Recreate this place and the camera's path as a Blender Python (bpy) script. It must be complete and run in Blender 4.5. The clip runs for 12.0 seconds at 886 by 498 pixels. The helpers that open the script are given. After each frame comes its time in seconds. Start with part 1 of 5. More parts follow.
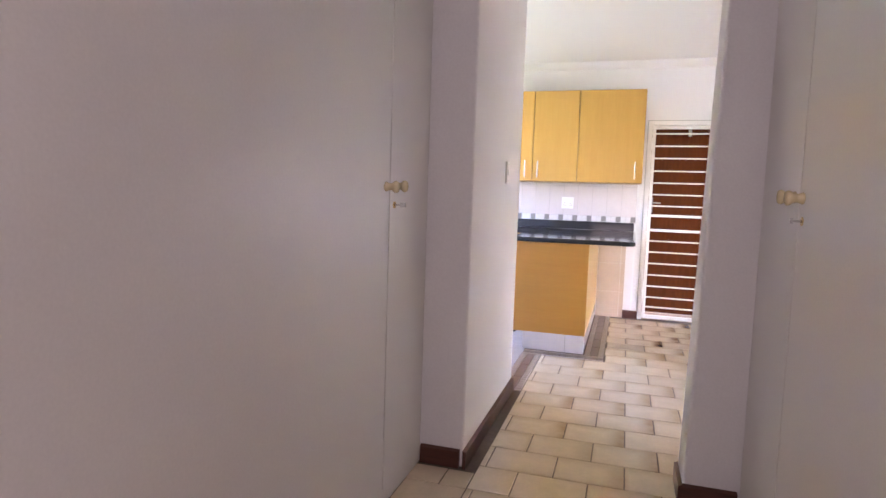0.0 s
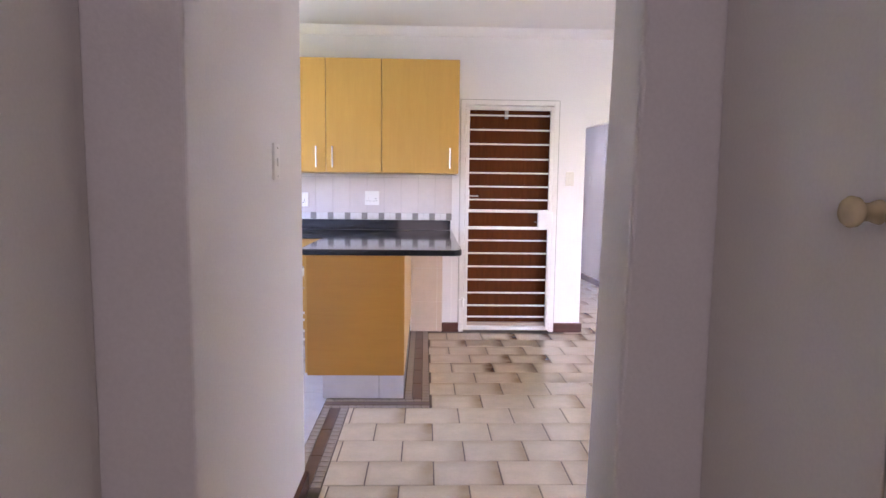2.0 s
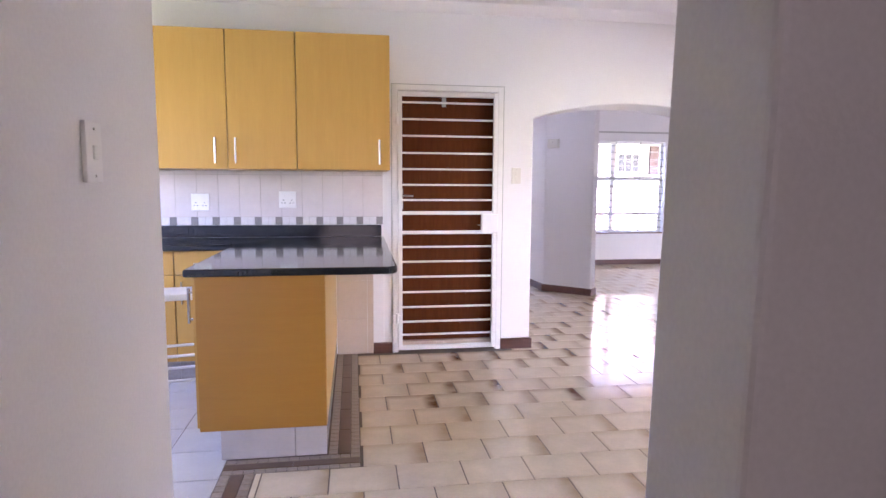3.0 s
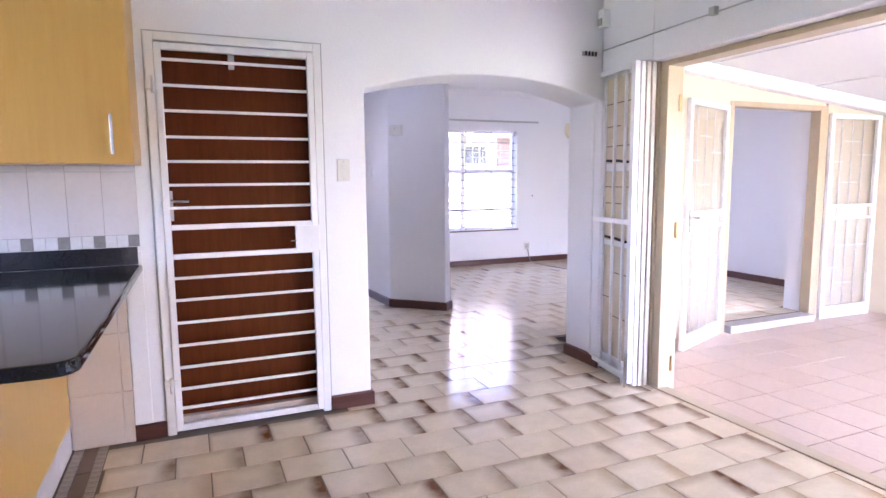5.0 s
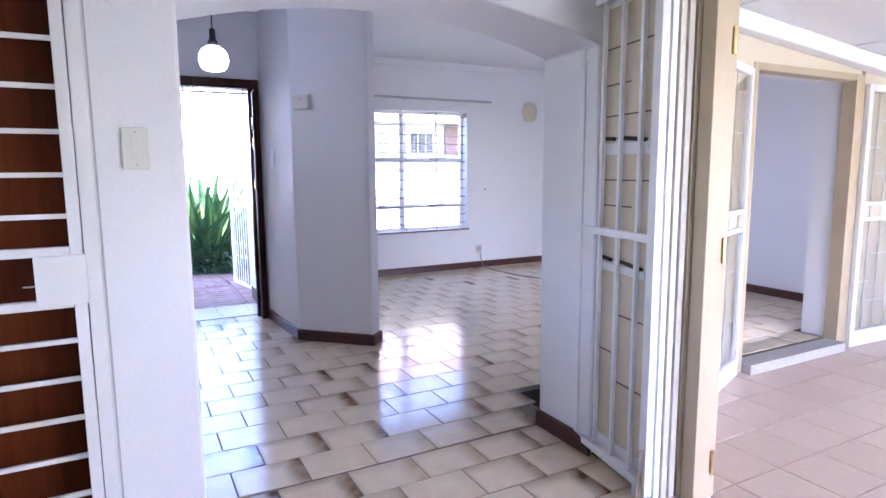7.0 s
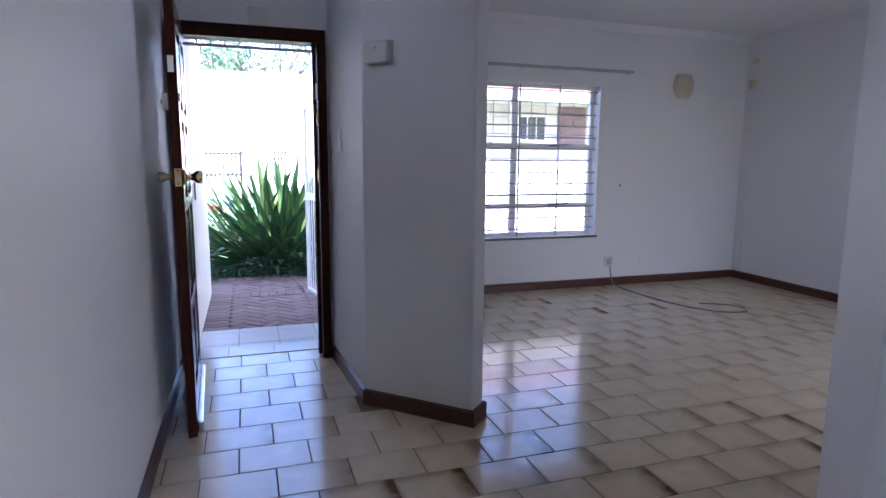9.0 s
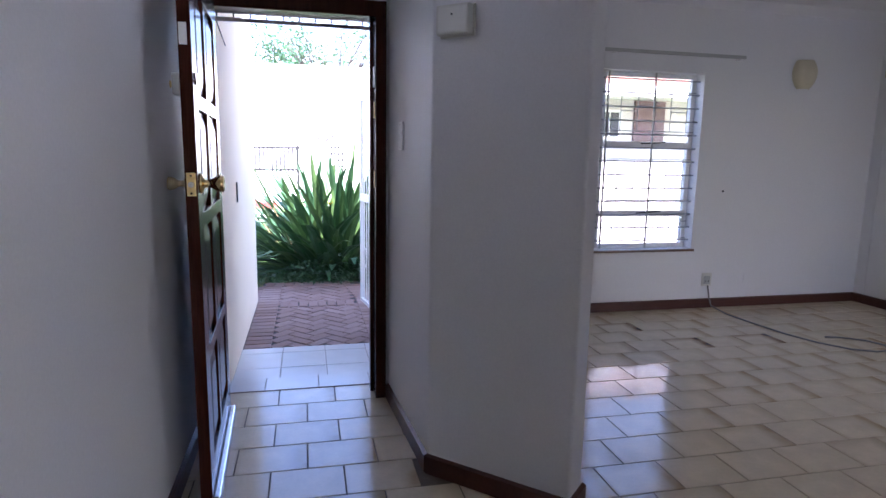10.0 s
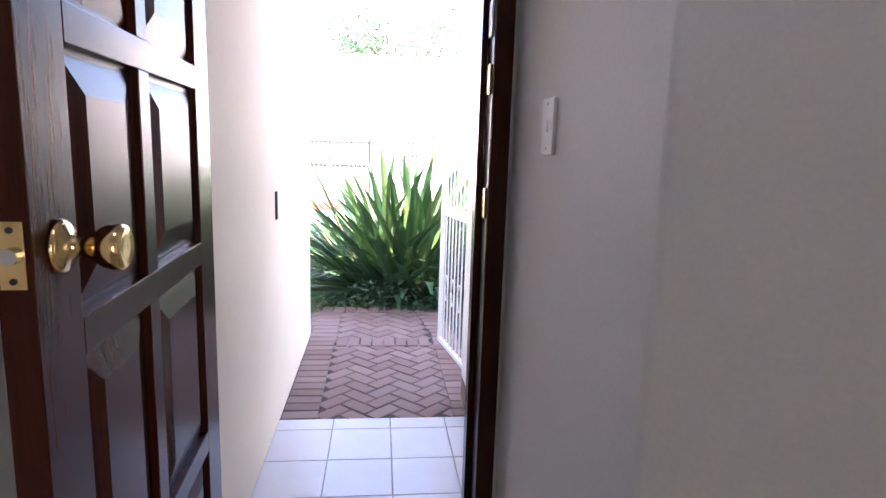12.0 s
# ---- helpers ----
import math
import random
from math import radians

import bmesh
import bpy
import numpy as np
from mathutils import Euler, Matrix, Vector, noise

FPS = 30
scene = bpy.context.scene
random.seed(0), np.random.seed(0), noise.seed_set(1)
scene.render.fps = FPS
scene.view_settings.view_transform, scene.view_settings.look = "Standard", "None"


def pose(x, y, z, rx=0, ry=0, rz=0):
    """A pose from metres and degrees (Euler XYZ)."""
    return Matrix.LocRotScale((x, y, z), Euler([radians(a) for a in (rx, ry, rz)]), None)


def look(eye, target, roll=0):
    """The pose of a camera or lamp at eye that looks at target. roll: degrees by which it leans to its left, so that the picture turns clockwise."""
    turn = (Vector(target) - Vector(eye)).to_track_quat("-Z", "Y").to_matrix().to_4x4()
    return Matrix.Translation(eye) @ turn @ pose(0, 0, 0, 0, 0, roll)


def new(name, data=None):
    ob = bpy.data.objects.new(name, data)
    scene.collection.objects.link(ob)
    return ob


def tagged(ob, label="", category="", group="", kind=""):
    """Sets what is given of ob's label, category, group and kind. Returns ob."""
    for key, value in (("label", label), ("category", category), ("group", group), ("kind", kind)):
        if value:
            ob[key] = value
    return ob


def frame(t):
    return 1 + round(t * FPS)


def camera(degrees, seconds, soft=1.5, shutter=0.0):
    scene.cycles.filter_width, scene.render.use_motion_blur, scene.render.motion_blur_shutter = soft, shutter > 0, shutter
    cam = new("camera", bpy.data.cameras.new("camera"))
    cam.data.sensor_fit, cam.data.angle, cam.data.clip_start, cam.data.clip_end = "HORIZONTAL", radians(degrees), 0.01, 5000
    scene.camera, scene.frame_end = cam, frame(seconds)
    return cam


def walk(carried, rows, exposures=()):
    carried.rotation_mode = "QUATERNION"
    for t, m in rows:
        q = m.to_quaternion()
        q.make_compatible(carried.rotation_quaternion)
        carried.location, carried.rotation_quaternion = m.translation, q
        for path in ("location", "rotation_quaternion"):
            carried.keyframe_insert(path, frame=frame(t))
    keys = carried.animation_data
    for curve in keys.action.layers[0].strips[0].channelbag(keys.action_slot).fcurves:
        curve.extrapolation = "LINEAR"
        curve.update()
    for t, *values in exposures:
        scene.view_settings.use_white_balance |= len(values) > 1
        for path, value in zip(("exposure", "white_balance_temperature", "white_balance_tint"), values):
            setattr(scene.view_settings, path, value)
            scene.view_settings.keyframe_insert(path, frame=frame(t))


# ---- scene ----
cam = camera(73.6, 12.0)
PATH = [
    (0, (0.086, 0.115, 1.239), (-0.498, 2.02, 1.062), 1.9),
    (0.5, (0.032, 0.384, 1.246), (-0.373, 2.334, 1.06), 1.4),
    (1, (-0.035, 0.7, 1.264), (-0.243, 2.68, 1.072), 1.0),
    (1.5, (-0.057, 1.035, 1.28), (-0.112, 3.025, 1.085), 0.8),
    (2, (-0.06, 1.376, 1.296), (0.003, 3.365, 1.097), 0.7),
    (2.5, (-0.068, 1.738, 1.304), (0.119, 3.719, 1.101), 0.5),
    (4.5, (0.284, 3.074, 1.355), (0.918, 4.957, 1.123), -0.3),
    (5, (0.434, 3.354, 1.347), (1.209, 5.183, 1.114), -0.5),
    (5.5, (0.624, 3.649, 1.338), (1.478, 5.441, 1.098), -0.7),
    (6, (0.809, 3.978, 1.341), (1.712, 5.745, 1.094), -0.7),
    (6.5, (1.025, 4.328, 1.334), (1.95, 6.083, 1.079), -0.5),
    (8.5, (1.659, 5.867, 1.337), (2.423, 7.691, 1.041), 0.2),
    (9, (1.767, 6.241, 1.331), (2.388, 8.119, 1.033), 0.4),
    (9.5, (1.817, 6.597, 1.337), (2.341, 8.503, 1.033), 0.8),
    (10, (1.858, 6.984, 1.36), (2.303, 8.908, 1.045), 1.0),
    (10.5, (1.889, 7.354, 1.382), (2.255, 9.293, 1.055), 1.4),
    (11, (1.898, 7.73, 1.388), (2.215, 9.677, 1.057), 1.7),
    (11.5, (1.91, 8.075, 1.383), (2.17, 10.03, 1.048), 1.7),
    (12, (1.896, 8.417, 1.382), (2.113, 10.377, 1.048), 1.8),
]
walk(cam, [(t, look(eye, aim, lean)) for t, eye, aim, lean in PATH],
     exposures=[(0.0, 5.4, 6150, 40), (1.0, 5.3, 6100, 41), (2.5, 4.8, 6050, 45), (4.4, 4.82, 5850, 43), (6.6, 4.62, 5350, 38),
                (8.3, 3.32, 5450, 33), (9.2, 3.17, 5500, 31), (10.0, 3.1, 5700, 31), (11.0, 3.55, 6150, 32), (12.0, 3.72, 6600, 33)])

# ---- light ----
world = bpy.data.worlds.new("sky")
scene.world = world
world.use_nodes = True
wn = world.node_tree
sky = wn.nodes.new("ShaderNodeTexSky")
sky.sky_type = "NISHITA"
sky.sun_disc = False
SUN_DIR = Vector((0.30, -0.76, 1.0)).normalized()
sky.sun_elevation = math.asin(SUN_DIR.z)
sky.sun_rotation = math.atan2(SUN_DIR.x, SUN_DIR.y)
wn.links.new(sky.outputs[0], wn.nodes["Background"].inputs[0])
wn.nodes["Background"].inputs[1].default_value = 0.15

sun = new("sun", bpy.data.lights.new("sun", "SUN"))
sun.data.energy = 5.0
sun.data.angle = radians(0.53)
sun.data.color = (1.0, 0.96, 0.9)
sun.matrix_world = look(SUN_DIR * 30, (0, 0, 0))


def area_lamp(name, eye, target, w, h, watts, colour=(0.93, 0.97, 1.0)):
    """An area lamp that stands in for light from outside."""
    lamp = new(name, bpy.data.lights.new(name, "AREA"))
    lamp.data.shape, lamp.data.size, lamp.data.size_y = "RECTANGLE", w, h
    lamp.data.energy, lamp.data.color = watts, colour
    lamp.matrix_world = look(eye, target)
    return lamp


# Lamp added in an assumed kitchen window, out of view.
area_lamp("kitchen_fill_light", (-2.86, 5.3, 1.55), (0, 5.3, 1.3), 1.5, 1.1, 0.26)
# Added fill lamp in front of the solid end wall; no window there.
area_lamp("passage_fill_light", (-0.1, -1.17, 1.5), (-0.1, 3.0, 1.3), 1.1, 1.1, 0.33, (1.0, 0.92, 0.80))
area_lamp("patio_light", (4.9, -0.3, 1.2), (4.7, 4.0, 1.0), 3.2, 2.0, 0.22)
area_lamp("garden_door_light", (5.44, 7.535, 1.0), (5.2, 11.0, 0.9), 1.05, 1.85, 0.75)

# ---- materials ----


def mat(name, base, rough=0.5, metal=0.0, var=0.06, scale=6.0, bump=0.0, bump_scale=60.0, coat=0.0, spec=0.5, grain=0.35):
    """Plain surface with variation at two scales and fine relief."""
    m = bpy.data.materials.new(name)
    m.use_nodes = True
    t = m.node_tree
    n, l = t.nodes, t.links
    b = n["Principled BSDF"]
    b.inputs["Roughness"].default_value = rough
    b.inputs["Metallic"].default_value = metal
    b.inputs["Coat Weight"].default_value = coat
    b.inputs["Specular IOR Level"].default_value = spec
    co = n.new("ShaderNodeTexCoord")
    big = n.new("ShaderNodeTexNoise")
    big.inputs["Scale"].default_value = scale
    big.inputs["Detail"].default_value = 5
    fine = n.new("ShaderNodeTexNoise")
    fine.inputs["Scale"].default_value = bump_scale
    fine.inputs["Detail"].default_value = 3
    l.new(co.outputs["Object"], big.inputs["Vector"])
    l.new(co.outputs["Object"], fine.inputs["Vector"])
    ramp = n.new("ShaderNodeValToRGB")
    ramp.color_ramp.elements[0].position, ramp.color_ramp.elements[1].position = 0.3, 0.7
    ramp.color_ramp.elements[0].color = (*[max(0, c * (1 - var)) for c in base], 1)
    ramp.color_ramp.elements[1].color = (*[min(1, c * (1 + var)) for c in base], 1)
    mixf = n.new("ShaderNodeMix")
    mixf.data_type = "FLOAT"
    mixf.inputs[0].default_value = grain
    l.new(big.outputs["Fac"], mixf.inputs[2])
    l.new(fine.outputs["Fac"], mixf.inputs[3])
    l.new(mixf.outputs[0], ramp.inputs[0])
    l.new(ramp.outputs[0], b.inputs["Base Color"])
    rr = n.new("ShaderNodeMapRange")
    rr.inputs["To Min"].default_value = max(0.02, rough * 0.85)
    rr.inputs["To Max"].default_value = min(1, rough * 1.15)
    l.new(big.outputs["Fac"], rr.inputs["Value"])
    l.new(rr.outputs[0], b.inputs["Roughness"])
    if bump:
        bp = n.new("ShaderNodeBump")
        bp.inputs["Strength"].default_value = bump
        bp.inputs["Distance"].default_value = 0.004
        l.new(fine.outputs["Fac"], bp.inputs["Height"])
        l.new(bp.outputs[0], b.inputs["Normal"])
    return m


def wood(name, dark, light, rough=0.4, along="z", scale=1.0, coat=0.0, stretch=14.0):
    """Grain along one axis."""
    m = bpy.data.materials.new(name)
    m.use_nodes = True
    t = m.node_tree
    n, l = t.nodes, t.links
    b = n["Principled BSDF"]
    b.inputs["Roughness"].default_value = rough
    b.inputs["Coat Weight"].default_value = coat
    co = n.new("ShaderNodeTexCoord")
    mp = n.new("ShaderNodeMapping")
    s = [stretch * scale] * 3
    s["xyz".index(along)] = 1.0 * scale
    mp.inputs["Scale"].default_value = s
    l.new(co.outputs["Object"], mp.inputs["Vector"])
    a = n.new("ShaderNodeTexNoise")
    a.inputs["Scale"].default_value, a.inputs["Detail"].default_value, a.inputs["Distortion"].default_value = 1.6, 8, 0.6
    l.new(mp.outputs[0], a.inputs["Vector"])
    c = n.new("ShaderNodeTexNoise")
    c.inputs["Scale"].default_value, c.inputs["Detail"].default_value = 9, 4
    l.new(mp.outputs[0], c.inputs["Vector"])
    mx = n.new("ShaderNodeMix")
    mx.data_type = "FLOAT"
    mx.inputs[0].default_value = 0.4
    l.new(a.outputs["Fac"], mx.inputs[2])
    l.new(c.outputs["Fac"], mx.inputs[3])
    r = n.new("ShaderNodeValToRGB")
    r.color_ramp.elements[0].position, r.color_ramp.elements[1].position = 0.32, 0.68
    r.color_ramp.elements[0].color = (*dark, 1)
    r.color_ramp.elements[1].color = (*light, 1)
    l.new(mx.outputs[0], r.inputs[0])
    l.new(r.outputs[0], b.inputs["Base Color"])
    bp = n.new("ShaderNodeBump")
    bp.inputs["Strength"].default_value, bp.inputs["Distance"].default_value = 0.12, 0.002
    l.new(mx.outputs[0], bp.inputs["Height"])
    l.new(bp.outputs[0], b.inputs["Normal"])
    return m


def flashed_tile(name, pale, flash, amount, rough=0.13):
    """Glazed tile, burnt darker towards one end and one long side, more on some tiles than on others."""
    m = bpy.data.materials.new(name)
    m.use_nodes = True
    t = m.node_tree
    n, l = t.nodes, t.links
    b = n["Principled BSDF"]
    co = n.new("ShaderNodeTexCoord")
    sep = n.new("ShaderNodeSeparateXYZ")
    l.new(co.outputs["Object"], sep.inputs[0])
    info = n.new("ShaderNodeObjectInfo")
    shift = n.new("ShaderNodeVectorMath")
    shift.operation = "MULTIPLY_ADD"
    l.new(info.outputs["Random"], shift.inputs[0])
    shift.inputs[1].default_value = (37, 19, 11)
    l.new(co.outputs["Object"], shift.inputs[2])
    cloud = n.new("ShaderNodeTexNoise")
    cloud.inputs["Scale"].default_value, cloud.inputs["Detail"].default_value = 9, 4
    l.new(shift.outputs[0], cloud.inputs["Vector"])
    speck = n.new("ShaderNodeTexNoise")
    speck.inputs["Scale"].default_value, speck.inputs["Detail"].default_value = 70, 3
    l.new(shift.outputs[0], speck.inputs["Vector"])

    def edge(out, a, z):
        r = n.new("ShaderNodeMapRange")
        r.interpolation_type = "SMOOTHSTEP"
        r.inputs["From Min"].default_value, r.inputs["From Max"].default_value = a, z
        l.new(out, r.inputs["Value"])
        return r.outputs[0]

    def math2(op, a, c):
        q = n.new("ShaderNodeMath")
        q.operation = op
        for k, v in enumerate((a, c)):
            if isinstance(v, (int, float)):
                q.inputs[k].default_value = v
            else:
                l.new(v, q.inputs[k])
        return q.outputs[0]

    ends = math2("MAXIMUM", edge(sep.outputs[0], 0.040, 0.152), math2("MULTIPLY", edge(sep.outputs[1], 0.03, 0.115), 0.5))
    ends = math2("MAXIMUM", ends, math2("MULTIPLY", edge(sep.outputs[0], -0.125, -0.154), 0.35))
    pick = n.new("ShaderNodeMapRange")
    pick.inputs["From Min"].default_value, pick.inputs["From Max"].default_value = 0.15, 0.75
    pick.inputs["To Min"].default_value = 0.12
    l.new(info.outputs["Random"], pick.inputs["Value"])
    cl = n.new("ShaderNodeMapRange")
    cl.inputs["From Min"].default_value, cl.inputs["From Max"].default_value = 0.3, 0.7
    cl.inputs["To Min"].default_value, cl.inputs["To Max"].default_value = 0.45, 1.15
    l.new(cloud.outputs["Fac"], cl.inputs["Value"])
    fac = math2("MULTIPLY", math2("MULTIPLY", ends, pick.outputs[0]), math2("MULTIPLY", cl.outputs[0], amount))
    base = n.new("ShaderNodeValToRGB")
    base.color_ramp.elements[0].position, base.color_ramp.elements[1].position = 0.3, 0.75
    base.color_ramp.elements[0].color = (*[c * 0.86 for c in pale], 1)
    base.color_ramp.elements[1].color = (*[min(1, c * 1.06) for c in pale], 1)
    l.new(math2("ADD", math2("MULTIPLY", cloud.outputs["Fac"], 0.7), math2("MULTIPLY", speck.outputs["Fac"], 0.3)), base.inputs[0])
    mx = n.new("ShaderNodeMix")
    mx.data_type = "RGBA"
    l.new(fac, mx.inputs[0])
    l.new(base.outputs[0], mx.inputs[6])
    mx.inputs[7].default_value = (*flash, 1)
    l.new(mx.outputs[2], b.inputs["Base Color"])
    rr = n.new("ShaderNodeMapRange")
    rr.inputs["To Min"].default_value, rr.inputs["To Max"].default_value = rough * 0.7, rough * 1.5
    l.new(cloud.outputs["Fac"], rr.inputs["Value"])
    l.new(rr.outputs[0], b.inputs["Roughness"])
    bp = n.new("ShaderNodeBump")
    bp.inputs["Strength"].default_value, bp.inputs["Distance"].default_value = 0.08, 0.004
    l.new(cloud.outputs["Fac"], bp.inputs["Height"])
    l.new(bp.outputs[0], b.inputs["Normal"])
    return m


def piece_mat(name, c0, c1, rough, bump=0.3, scale=25.0):
    """Bricks and such, each with a tone of its own."""
    m = mat(name, c0, rough, var=0.18, scale=scale, bump=bump, bump_scale=140)
    t = m.node_tree
    n, l = t.nodes, t.links
    info = n.new("ShaderNodeObjectInfo")
    ramp = n.new("ShaderNodeValToRGB")
    ramp.color_ramp.elements[0].color = (*c0, 1)
    ramp.color_ramp.elements[1].color = (*c1, 1)
    l.new(info.outputs["Random"], ramp.inputs[0])
    old = n["Principled BSDF"].inputs["Base Color"].links[0].from_socket
    mx = n.new("ShaderNodeMix")
    mx.data_type = "RGBA"
    mx.inputs[0].default_value = 0.55
    l.new(old, mx.inputs[6])
    l.new(ramp.outputs[0], mx.inputs[7])
    l.new(mx.outputs[2], n["Principled BSDF"].inputs["Base Color"])
    return m


def glass(name):
    m = bpy.data.materials.new(name)
    m.use_nodes = True
    b = m.node_tree.nodes["Principled BSDF"]
    b.inputs["Transmission Weight"].default_value = 1.0
    b.inputs["Roughness"].default_value = 0.02
    b.inputs["IOR"].default_value = 1.45
    b.inputs["Base Color"].default_value = (0.97, 0.98, 0.98, 1)
    return m


WALL = mat("wall_paint", (0.80, 0.79, 0.79), 0.55, var=0.03, scale=0.9, bump=0.14, bump_scale=110, grain=0.8)
CEIL = mat("ceiling_paint", (0.82, 0.81, 0.81), 0.7, var=0.025, scale=0.8, bump=0.06, bump_scale=110, grain=0.8)
CREAM_WALL = mat("cream_plaster", (0.70, 0.61, 0.47), 0.7, var=0.05, scale=2.0, bump=0.2, bump_scale=70)
OUT_WALL = mat("outer_plaster", (0.77, 0.68, 0.52), 0.75, var=0.05, scale=1.5, bump=0.25, bump_scale=60)
CUPBOARD = mat("cupboard_enamel", (0.76, 0.74, 0.71), 0.34, var=0.025, scale=0.8, bump=0.05, bump_scale=130, grain=0.85)
BASE = wood("baseboard_wood", (0.055, 0.018, 0.011), (0.105, 0.034, 0.021), 0.4, "x")
WHITE_STEEL = mat("white_enamelled_steel", (0.80, 0.79, 0.77), 0.35, var=0.05, scale=8, bump=0.06, bump_scale=120)
IVORY = mat("ivory_plastic", (0.71, 0.69, 0.62), 0.3, var=0.03)
WHITE_PLASTIC = mat("white_plastic", (0.86, 0.86, 0.85), 0.3, var=0.02)
GREY_PLASTIC = mat("grey_plastic", (0.45, 0.45, 0.43), 0.4, var=0.04)
BLACK = mat("black_plastic", (0.02, 0.02, 0.02), 0.4, var=0.1)
CHROME = mat("brushed_chrome", (0.62, 0.61, 0.60), 0.25, metal=1.0, var=0.04)
BRASS = mat("polished_brass", (0.78, 0.57, 0.26), 0.16, metal=1.0, var=0.08, scale=20)
BLACK_IRON = mat("dark_iron", (0.03, 0.03, 0.03), 0.5, metal=0.4, var=0.2)
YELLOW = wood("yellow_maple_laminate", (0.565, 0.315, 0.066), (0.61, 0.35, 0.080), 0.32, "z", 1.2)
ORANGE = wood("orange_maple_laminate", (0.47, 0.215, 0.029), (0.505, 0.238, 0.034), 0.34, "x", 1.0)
GRANITE = mat("black_granite", (0.016, 0.017, 0.02), 0.08, var=0.6, scale=160, bump=0.0, bump_scale=400)
BROWN_DOOR = wood("red_brown_veneer", (0.082, 0.020, 0.005), (0.122, 0.032, 0.008), 0.4, "z", 1.3)
BROWN_DOOR.node_tree.nodes["Principled BSDF"].inputs["Specular IOR Level"].default_value = 0.10
MERANTI = wood("dark_meranti", (0.030, 0.008, 0.004), (0.062, 0.017, 0.009), 0.24, "z", 1.5)
MERANTI.node_tree.nodes["Principled BSDF"].inputs["Specular IOR Level"].default_value = 0.14
SPLASH = mat("splash_tile", (0.66, 0.61, 0.60), 0.18, var=0.05, scale=7)
BEIGE_TILE = mat("beige_wall_tile", (0.62, 0.51, 0.40), 0.22, var=0.05, scale=5)
MOSAIC_DARK = mat("grey_mosaic_glaze", (0.24, 0.23, 0.22), 0.2, var=0.12, scale=30)
MOSAIC_LIGHT = mat("pale_mosaic_glaze", (0.68, 0.67, 0.66), 0.2, var=0.06, scale=30)
GROUT = mat("brown_grout", (0.16, 0.125, 0.09), 0.9, var=0.15, scale=30)
PALE_GROUT = mat("pale_grout", (0.42, 0.39, 0.36), 0.9, var=0.1, scale=30)
TILE = flashed_tile("cream_floor_tile", (0.78, 0.65, 0.45), (0.30, 0.165, 0.05), 0.65)
TILE_FLASH = flashed_tile("burnt_cream_floor_tile", (0.78, 0.64, 0.44), (0.15, 0.062, 0.018), 1.15)
KITCHEN_TILE = mat("white_kitchen_tile", (0.62, 0.61, 0.60), 0.22, var=0.05, scale=8)
PATIO_TILE = piece_mat("pink_patio_tile", (0.55, 0.42, 0.33), (0.63, 0.49, 0.40), 0.42, bump=0.12)
PORCH_TILE = mat("white_porch_tile", (0.70, 0.69, 0.67), 0.22, var=0.04, scale=6)
SOLDIER = mat("brown_border_tile", (0.15, 0.085, 0.05), 0.3, var=0.15, scale=20)
BORDER_TILE = mat("taupe_mosaic_tile", (0.34, 0.27, 0.20), 0.35, var=0.2, scale=30)
BRICK = piece_mat("red_paving_brick", (0.205, 0.125, 0.10), (0.33, 0.24, 0.20), 0.85, bump=0.5)
SAND = mat("joint_sand", (0.05, 0.042, 0.035), 0.95, var=0.25, scale=25, bump=0.5)
LAWN = mat("lawn", (0.12, 0.155, 0.060), 0.9, var=0.35, scale=5, bump=0.8, bump_scale=60)
PANE = glass("window_glass")
MILK = mat("opal_glass", (0.86, 0.86, 0.84), 0.15, var=0.01)
MILK.node_tree.nodes["Principled BSDF"].inputs["Emission Color"].default_value = (0.80, 0.92, 1.0, 1)
MILK.node_tree.nodes["Principled BSDF"].inputs["Emission Strength"].default_value = 0.5
SOIL = mat("dry_soil", (0.075, 0.055, 0.040), 0.95, var=0.35, scale=18, bump=0.8, bump_scale=90)
OFF_WHITE_STEEL = mat("off_white_steel", (0.64, 0.59, 0.50), 0.45, var=0.10, scale=9, bump=0.1)
DULL_BRASS = mat("tarnished_brass", (0.42, 0.33, 0.18), 0.35, metal=0.8, var=0.15, scale=25)
KNOB = mat("cream_glazed_ceramic", (0.72, 0.61, 0.38), 0.25, var=0.06, scale=30)
FENCE_WOOD = mat("weathered_fence_wood", (0.014, 0.013, 0.012), 0.8, var=0.25, scale=10, bump=0.3)
CREAM_STEEL = mat("cream_enamelled_steel", (0.50, 0.40, 0.26), 0.4, var=0.07, scale=6, bump=0.1)
LEAF = mat("strap_leaf", (0.045, 0.110, 0.045), 0.33, var=0.5, scale=3, bump=0.1)
LEAF_PALE = mat("young_leaf", (0.095, 0.17, 0.055), 0.4, var=0.4, scale=3)
DRY = mat("dry_stalk", (0.30, 0.21, 0.11), 0.7, var=0.3)
BARK = mat("bark", (0.07, 0.055, 0.045), 0.9, var=0.4, scale=12, bump=0.8)
RENDERED = mat("white_render", (0.78, 0.76, 0.72), 0.85, var=0.05, scale=1.0, bump=0.2)
ROOF_TILE = mat("clay_roof_tile", (0.30, 0.14, 0.09), 0.8, var=0.25, scale=6, bump=0.4)
CABLE = mat("grey_cable", (0.20, 0.19, 0.18), 0.5, var=0.05)
SENSOR = mat("aged_ivory_glass", (0.62, 0.56, 0.40), 0.35, var=0.06)
RED = mat("red_paint", (0.45, 0.06, 0.05), 0.45, var=0.1)
YELLOW_FLOWER = mat("yellow_petal", (0.75, 0.50, 0.03), 0.5, var=0.1)
CREAM_BOARD = mat("cream_board_paint", (0.66, 0.56, 0.40), 0.5, var=0.06, scale=4)
